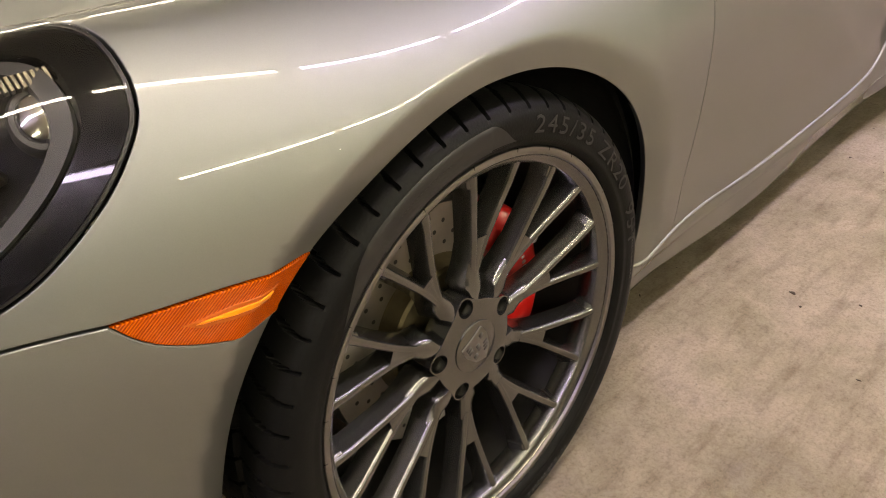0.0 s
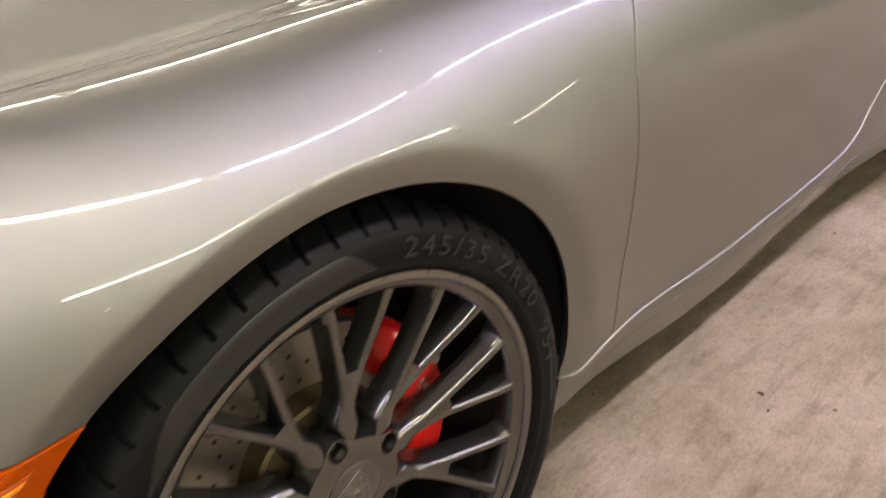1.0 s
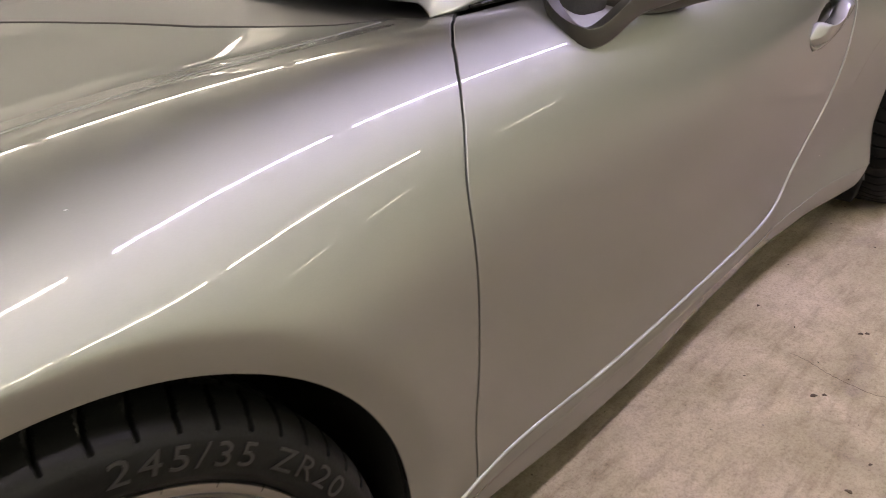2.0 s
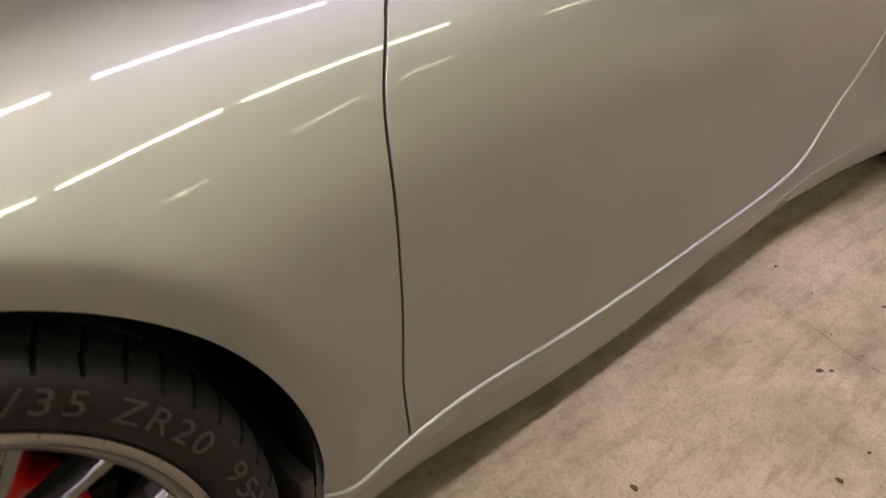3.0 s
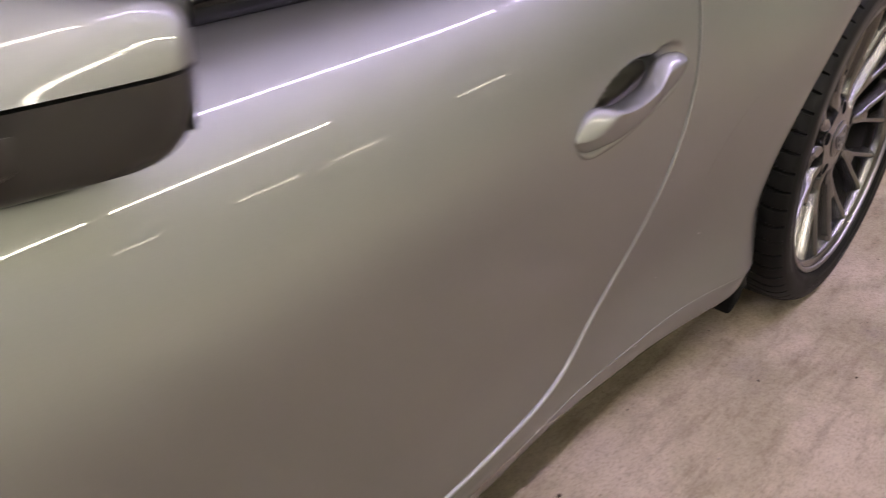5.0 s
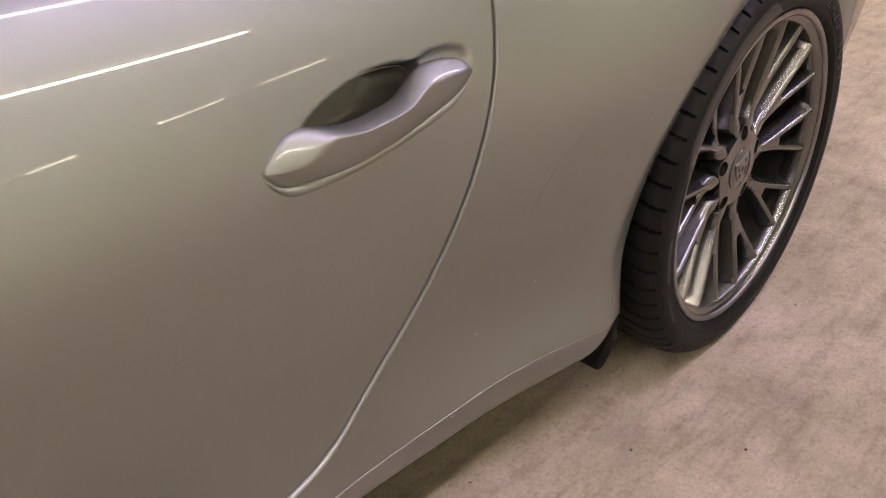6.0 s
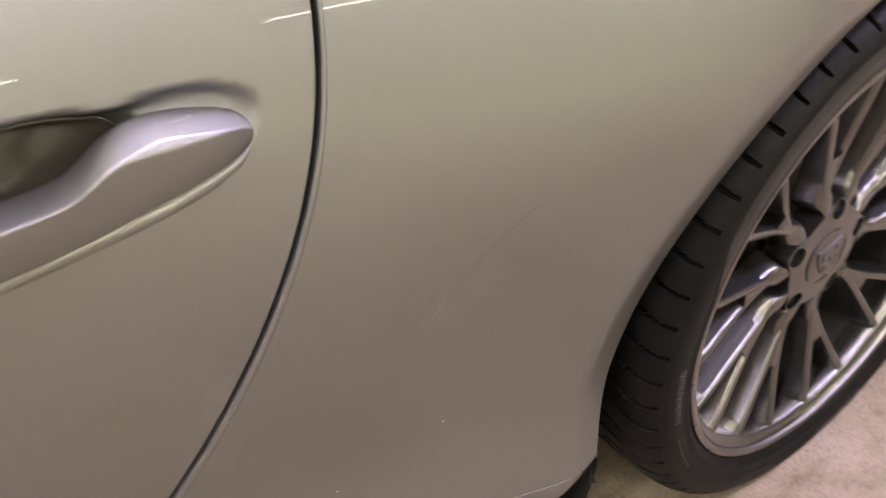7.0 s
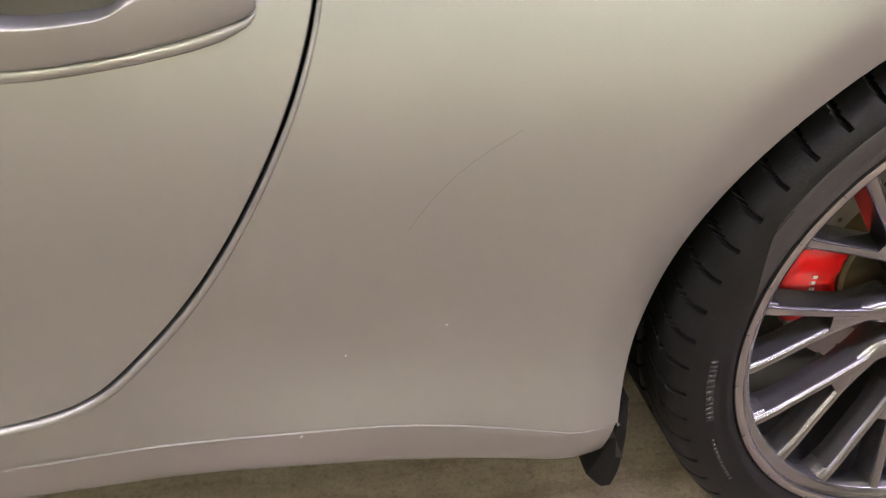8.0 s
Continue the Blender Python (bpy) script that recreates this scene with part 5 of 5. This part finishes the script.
def brake(centre, y0, radius, a0, a1, flip):
    """Cross-drilled disc with its hat, and a red fixed caliper."""
    disc = part("brake_disc", lathe([(0.10, 0.0), (radius, 0.0), (radius + 0.001, 0.002), (radius + 0.001, 0.030), (0.10, 0.032)], 96), DISC, car, "cross-drilled steel brake disc", smooth=30)
    bake(disc, pose(centre[0], y0, centre[1]), flip)
    hat = part("disc_hat", lathe([(0.104, 0.001), (0.101, -0.004), (0.097, -0.024), (0.093, -0.028), (0.03, -0.029)], 72), DISC_HAT, disc, "brownish disc hat with light rust", smooth=30)
    bake(hat, pose(centre[0], y0, centre[1]), flip)
    bm = bmesh.new()
    for k in range(24):
        for q in range(3):
            a, r = radians(15 * k + 9 * q), 0.116 + 0.017 * q + 0.003 * (k % 2)
            bmesh.ops.create_circle(bm, cap_ends=True, segments=10, radius=0.0032, matrix=pose(r * math.cos(a), -0.0005, r * math.sin(a), 90))
    drills = tagged(part("drill_holes", bm, BLACK, disc, "dark drill holes", smooth=0), kind="stuff")
    bake(drills, pose(centre[0], y0, centre[1]), flip)
    rings = []
    for t in np.linspace(0, 1, 25):
        a = radians(a0 + (a1 - a0) * t)
        ends = min(1, 5 * t + 0.35, 5 * (1 - t) + 0.35)
        waist = 1 - 0.10 * math.exp(-((t - 0.5) / 0.09) ** 2)
        r0, r1 = radius - 0.054 * ends, radius + 0.012 * ends + 0.010 * math.sin(math.pi * t)
        yf, yb = -0.036 * ends * waist, 0.05
        ring = []
        for px, py in superellipse(20, 0.45):
            r, yy = (r0 + r1) / 2 + (r1 - r0) / 2 * px, (yf + yb) / 2 + (yb - yf) / 2 * py
            ring.append((r * math.cos(a), yy, r * math.sin(a)))
        rings.append(ring)
    caliper = part("brake_caliper", loft(rings), CALIPER, car, "glossy red brake caliper", smooth=50)
    bake(caliper, pose(centre[0], y0, centre[1]), flip)
    bm = bmesh.new()
    mid = (a0 + a1) / 2
    for k in range(5):
        a = radians(mid + (k - 2) * 3.4)
        q = bmesh.ops.create_cube(bm, size=1)["verts"]
        for v in q:
            v.co = Matrix.Rotation(-a, 4, "Y") @ Vector((radius - 0.016 + v.co.x * 0.0055, -0.0325 + v.co.y * 0.005, v.co.z * 0.0038))
    mark = tagged(part("caliper_mark", bm, WHITE, caliper, "plain white bars printed on the caliper", smooth=0), kind="stuff")
    bake(mark, pose(centre[0], y0, centre[1]), flip)
    knob = part("bleed_nipple", lathe([(0.0005, -0.05), (0.006, -0.05), (0.007, -0.03), (0.009, -0.028), (0.009, 0.0)], 12), STEEL, caliper, smooth=30)
    am = radians(a0 + 0.62 * (a1 - a0))
    bake(knob, pose(centre[0] + (radius + 0.012) * math.cos(am), y0 + 0.012, centre[1] + (radius + 0.012) * math.sin(am)), flip)


for width, outer, slots, spin, text, text_angle, tip, centre, yy in (
        (0.235, 0.3375, 58, 11.0, "245/35 ZR20  95Y", 76.3, 146, FRONT, 0.0),
        (0.295, 0.3435, 60, 1.0, "305/30 ZR20  103Y", 93.0, 170, REAR, REAR_Y)):
    for flip in (False, True):
        wheel = wheel_parts(width, outer, slots, spin, text, text_angle, tip) if not flip else copy_thing(wheel, Matrix())
        m = pose(centre[0], yy, centre[1])
        wheel.matrix_basis = pose(centre[0], 2 * CENTRE - yy, centre[1], 0, 0, 180) if flip else m
for flip in (False, True):
    brake(FRONT, 0.108, 0.174, -34, 55, flip)
    brake((REAR[0], REAR[1]), 0.150, 0.152, 155, 206, flip)
    bm = lathe([(0.02, 0.02), (0.09, 0.05), (0.09, 0.3), (0.02, 0.32)], 32)
    bake(part("wheel_carrier", bm, INNER, car, "black wheel carrier", smooth=40), pose(FRONT[0], 0.09, FRONT[1]), flip)
    bm = lathe([(0.02, 0.02), (0.09, 0.05), (0.09, 0.3), (0.02, 0.32)], 32)
    bake(part("wheel_carrier", bm, INNER, car, "black wheel carrier", smooth=40), pose(REAR[0], 0.12, REAR[1]), flip)


# ---- garage ----
def concrete():
    m = bpy.data.materials.new("worn_concrete")
    m.use_nodes = True
    n, k = m.node_tree.nodes, m.node_tree.links
    b = n["Principled BSDF"]
    co = n.new("ShaderNodeTexCoord")

    def noise_node(scale, detail, rough=0.6, distort=0.0):
        t = n.new("ShaderNodeTexNoise")
        t.inputs["Scale"].default_value, t.inputs["Detail"].default_value = scale, detail
        t.inputs["Roughness"].default_value, t.inputs["Distortion"].default_value = rough, distort
        k.new(co.outputs["Object"], t.inputs["Vector"])
        return t

    def ramp(src, stops):
        r = n.new("ShaderNodeValToRGB")
        while len(r.color_ramp.elements) < len(stops):
            r.color_ramp.elements.new(0.5)
        for e, (p, c) in zip(r.color_ramp.elements, stops):
            e.position, e.color = p, (*c, 1)
        k.new(src, r.inputs["Fac"])
        return r

    def mix(kind, fac, a, b_):
        x = n.new("ShaderNodeMix")
        x.data_type, x.blend_type = "RGBA", kind
        x.inputs["Factor"].default_value = fac
        k.new(a, x.inputs["A"])
        k.new(b_, x.inputs["B"])
        return x.outputs["Result"]

    broad = ramp(noise_node(3.2, 8, 0.62, 0.8).outputs["Fac"], [(0.30, (0.385, 0.330, 0.265)), (0.43, (0.480, 0.420, 0.300)), (0.54, (0.565, 0.490, 0.365)), (0.66, (0.670, 0.575, 0.455))])
    blotch = ramp(noise_node(17, 10, 0.72, 0.3).outputs["Fac"], [(0.30, (0.74, 0.72, 0.71)), (0.45, (0.92, 0.91, 0.905)), (0.60, (1.0, 1.0, 1.0))])
    # faint sweeping marks that run with the parking lane
    lay = n.new("ShaderNodeMapping")
    lay.inputs["Scale"].default_value, lay.inputs["Rotation"].default_value = (5.0, 26.0, 5.0), (0, 0, radians(-9))
    k.new(co.outputs["Object"], lay.inputs["Vector"])
    swept = n.new("ShaderNodeTexNoise")
    swept.inputs["Scale"].default_value, swept.inputs["Detail"].default_value, swept.inputs["Roughness"].default_value = 1.0, 9, 0.68
    k.new(lay.outputs["Vector"], swept.inputs["Vector"])
    sweep = ramp(swept.outputs["Fac"], [(0.34, (0.68, 0.655, 0.63)), (0.48, (0.93, 0.925, 0.91)), (0.62, (1.0, 1.0, 1.0))])
    grain = ramp(noise_node(160, 6, 0.75).outputs["Fac"], [(0.30, (0.62, 0.60, 0.58)), (0.5, (0.95, 0.95, 0.95)), (0.72, (1.0, 1.0, 1.0))])
    specks = n.new("ShaderNodeTexVoronoi")
    specks.inputs["Scale"].default_value = 42
    k.new(co.outputs["Object"], specks.inputs["Vector"])
    dots = ramp(specks.outputs["Distance"], [(0.035, (0.45, 0.42, 0.38)), (0.075, (1, 1, 1))])
    c = mix("MULTIPLY", 1.0, broad.outputs["Color"], blotch.outputs["Color"])
    c = mix("MULTIPLY", 0.9, c, sweep.outputs["Color"])
    c = mix("MULTIPLY", 1.0, c, grain.outputs["Color"])
    mid = ramp(noise_node(75, 5, 0.8, 0.5).outputs["Fac"], [(0.33, (0.72, 0.70, 0.68)), (0.48, (0.97, 0.97, 0.96)), (0.62, (1.0, 1.0, 1.0))])
    c = mix("MULTIPLY", 0.8, c, mid.outputs["Color"])
    c = mix("MULTIPLY", 0.5, c, dots.outputs["Color"])
    k.new(c, b.inputs["Base Color"])
    q = n.new("ShaderNodeMapRange")
    q.inputs["To Min"].default_value, q.inputs["To Max"].default_value = 0.55, 0.85
    k.new(blotch.outputs["Color"], q.inputs["Value"])
    k.new(q.outputs["Result"], b.inputs["Roughness"])
    u, u2 = n.new("ShaderNodeBump"), n.new("ShaderNodeBump")
    u.inputs["Strength"].default_value, u.inputs["Distance"].default_value = 1.0, 0.005
    u2.inputs["Strength"].default_value, u2.inputs["Distance"].default_value = 0.5, 0.0012
    k.new(noise_node(34, 8, 0.7).outputs["Fac"], u.inputs["Height"])
    k.new(noise_node(300, 4, 0.75).outputs["Fac"], u2.inputs["Height"])
    k.new(u.outputs["Normal"], u2.inputs["Normal"])
    k.new(u2.outputs["Normal"], b.inputs["Normal"])
    return m


CONCRETE = concrete()
CEILING = material("painted_ceiling", (0.55, 0.53, 0.49), 0.9, vary=0.12, scale=3, bump=0.3, bump_scale=60)
WALL = material("painted_block_wall", (0.15, 0.138, 0.115), 0.85, vary=0.15, scale=2.5, bump=0.4, bump_scale=80)
FIXTURE = material("white_batten", (0.75, 0.75, 0.73), 0.5, vary=0.05)
X1, X2, Y1, Y2, TOP = -9.0, 22.0, -21.0, 11.0, 3.15


def slab(name, a, b, mat, label, r=0.0):
    return tagged(part(name, rounded_box(a, b, r), mat, None, smooth=0), label, "", "", "structure")


slab("floor", (X1, Y1, -0.2), (X2, Y2, 0.0), CONCRETE, "worn beige concrete floor with stains and grit")
slab("ceiling", (X1, Y1, TOP), (X2, Y2, TOP + 0.2), CEILING, "plain painted ceiling")
slab("wall_north", (X1 - 0.2, Y2, -0.2), (X2 + 0.2, Y2 + 0.2, TOP + 0.2), WALL, "plain painted wall")
slab("wall_south", (X1 - 0.2, Y1 - 0.2, -0.2), (X2 + 0.2, Y1, TOP + 0.2), WALL, "plain painted wall")
slab("wall_west", (X1 - 0.2, Y1, -0.2), (X1, Y2, TOP + 0.2), WALL, "plain painted wall")
slab("wall_east", (X2, Y1, -0.2), (X2 + 0.2, Y2, TOP + 0.2), WALL, "plain painted wall")


BAND = material("pale_wall_paint", (0.78, 0.75, 0.68), 0.7, vary=0.1, scale=2.0)
# unseen pale upper walls and low white strips, added for the paintwork to mirror
slab("wall_band_south", (X1, Y1, 2.05), (X2, Y1 + 0.02, TOP), BAND, "unseen pale upper wall, added for the paintwork's reflections")
slab("wall_band_east", (X2 - 0.02, Y1 + 0.02, 2.05), (X2, Y2, TOP), BAND, "unseen pale upper wall, added for the paintwork's reflections")
slab("wall_band_north", (X1, Y2 - 0.02, 1.2), (X2 - 0.02, Y2, TOP), BAND, "unseen pale upper wall, added for the paintwork's reflections")
slab("reflect_strip_south", (X1, Y1, 0.60), (X2, Y1 + 0.05, 0.80), BAND, "unseen pale strip along the wall, added for the paintwork's reflections", 0.01)
slab("reflect_strip_east", (X2 - 0.05, Y1 + 0.05, 0.60), (X2, Y2, 0.80), BAND, "unseen pale strip along the wall, added for the paintwork's reflections", 0.01)


def tube_light(emitter, label, length):
    """A bare fluorescent batten along x; its origin at the tube's middle."""
    h = length / 2
    lamp = tagged(new("tube_light"), label, "ceiling light", "rows of tube lights")
    part("batten", rounded_box((-h, -0.035, 0.045), (h, 0.035, 0.10), 0.006), FIXTURE, lamp, "white sheet-metal batten", smooth=30)
    bm = bmesh.new()
    bmesh.ops.create_cone(bm, cap_ends=True, segments=16, radius1=0.03, radius2=0.03, depth=length - 0.10, matrix=pose(0, 0, 0, 0, 90, 0))
    part("tube", bm, emitter, lamp, "glowing tube", smooth=50)
    for x in (0.035 - h, h - 0.035):
        part("lamp_holder", rounded_box((x - 0.015, -0.032, -0.033), (x + 0.015, 0.032, 0.046), 0.003), FIXTURE, lamp, "white lamp holder", smooth=30)
    return lamp


COOL = material("cool_tube", (0.9, 0.9, 0.9), 0.4, emit=116.0, emit_colour=(0.765, 0.645, 1.0))
CREAM = material("cream_tube", (0.9, 0.9, 0.9), 0.4, emit=105.0, emit_colour=(1.0, 0.88, 0.74))
WARM = material("warm_tube", (0.9, 0.9, 0.9), 0.4, emit=190.0, emit_colour=(1.0, 0.92, 0.70))
FAINT = material("faint_tube", (0.9, 0.9, 0.9), 0.4, emit=45.0, emit_colour=(1.0, 0.92, 0.72))
# each tube from x to x: the rows lie 4 m apart and more
NEAR_CREAM = ((-1.52, -0.36), (-0.32, 0.84))
NEAR_COOL = ((-4.05, -2.85), (-2.80, -1.58), (0.90, 2.12), (2.18, 4.60), (4.65, 6.40), (6.45, 8.85))
MIDDLE_ROW = ((-5.60, -3.20), (-0.60, 1.88), (1.93, 3.33), (3.43, 6.00))
FAR_ROW = ((4.0, 5.6), (9.0, 10.5), (13.0, 15.5), (17.0, 19.5))
# unseen tube near the east wall, added to light its pale band
EAST_FILL = ((17.6, 20.4),)
BACK_ROW = [(-5.6 + 2.4 * i, -3.25 + 2.4 * i) for i in range(8)]
ROWS = ((-0.9, CREAM, NEAR_CREAM, "cream white"), (-0.9, COOL, NEAR_COOL, "cool white"), (-5.1, WARM, MIDDLE_ROW, "warm white"), (-19.0, FAINT, FAR_ROW, "warm white"), (-13.5, FAINT, EAST_FILL, "warm white"), (4.9, CREAM, BACK_ROW, "cream white"))
for y, emitter, places, word in ROWS:
    for x0, x1 in places:
        lamp = tube_light(emitter, word + " bare fluorescent tube light under the ceiling", x1 - x0)
        lamp.matrix_basis = pose((x0 + x1) / 2, y, TOP - 0.10)


# ---- grit on the floor ----
DEBRIS = material("dark_leaf_litter", (0.065, 0.046, 0.03), 0.95, vary=0.4, scale=80)
PEBBLE = material("pale_grit", (0.42, 0.37, 0.30), 0.8, vary=0.3, scale=120)


def scatter(name, mat, count, size, flatness, seed, label):
    rnd = random.Random(seed)
    bm = bmesh.new()
    for _ in range(count):
        x, y = rnd.uniform(0.2, 3.4), rnd.uniform(-1.3, 0.25)
        s = size * rnd.uniform(0.4, 1.3)
        turn = pose(x, y, s * flatness * 0.4, rnd.uniform(-12, 12), rnd.uniform(-12, 12), rnd.uniform(0, 360)) @ Matrix.Diagonal((s * rnd.uniform(0.8, 1.8), s * 0.6, s * flatness, 1))
        got = bmesh.ops.create_icosphere(bm, subdivisions=1, radius=1, matrix=turn)["verts"]
        for v in got:
            v.co += Vector((rnd.uniform(-1, 1), rnd.uniform(-1, 1), rnd.uniform(-0.3, 0.3))) * s * 0.25
    return tagged(part(name, bm, mat, None, smooth=0), label, "litter", "", "stuff")


def leaf_bit(x, y, size, turn, seed):
    """One curled dark leaf crumb lying on the floor."""
    rnd = random.Random(seed)
    rings = []
    for k in range(6):
        t = k / 5
        w = size * 0.36 * math.sin(math.pi * (0.12 + 0.8 * t)) * rnd.uniform(0.75, 1.2)
        h = size * 0.16 * math.sin(math.pi * t) * rnd.uniform(0.6, 1.3)
        rings.append([(size * (t - 0.5), -w, 0.0006 + h * 0.6), (size * (t - 0.5), 0, 0.0012 + h * 0.2), (size * (t - 0.5), w, 0.0006 + h), (size * (t - 0.5), 0, 0.0003)])
    bm = loft(rings)
    bmesh.ops.transform(bm, matrix=pose(x, y, 0, 0, 0, turn), verts=bm.verts)
    return tagged(part("leaf_crumb", bm, DEBRIS, None, smooth=0), "small dark dry leaf crumb on the concrete", "leaf", "leaf crumbs on the floor")


for i, (x, y, size, turn) in enumerate(((0.870, -0.061, 0.015, 75), (0.833, -0.094, 0.008, 20), (0.911, -0.183, 0.009, 60), (1.337, -0.128, 0.015, -40), (1.352, -0.143, 0.010, -50), (1.110, -0.268, 0.013, 80),
                                      (1.201, -0.275, 0.008, -30), (1.115, -0.362, 0.020, -35), (1.605, 0.099, 0.010, 0), (1.619, -0.126, 0.012, -50), (1.628, -0.137, 0.011, -60))):
    leaf_bit(x, y, size, turn, i)


def floor_crack():
    line = curve_points([(1.457, -0.033), (1.453, -0.06), (1.432, -0.116), (1.421, -0.155), (1.415, -0.191), (1.412, -0.217), (1.418, -0.239), (1.405, -0.30), (1.41, -0.36)], 0.006)
    rnd = random.Random(4)
    bm = bmesh.new()
    rows = []
    for i, (x, y) in enumerate(line):
        w = 0.0007 * rnd.uniform(0.4, 1.3) * min(1, i / 6 + 0.2)
        x += rnd.uniform(-0.0014, 0.0014)
        rows.append([bm.verts.new((x - w, y, 0.0002)), bm.verts.new((x, y, 0.0006)), bm.verts.new((x + w, y, 0.0002))])
    for a, b in zip(rows, rows[1:]):
        for j in (0, 1):
            bm.faces.new((a[j], a[j + 1], b[j + 1], b[j]))
    tagged(part("floor_crack", bm, DEBRIS, None, smooth=0), "hairline crack in the concrete", "", "", "structure")


floor_crack()
scatter("leaf_litter", DEBRIS, 60, 0.0032, 0.25, 5, "small dark leaf crumbs lying on the concrete")
scatter("grit", PEBBLE, 160, 0.0022, 0.7, 8, "pale grit and small stones on the concrete")
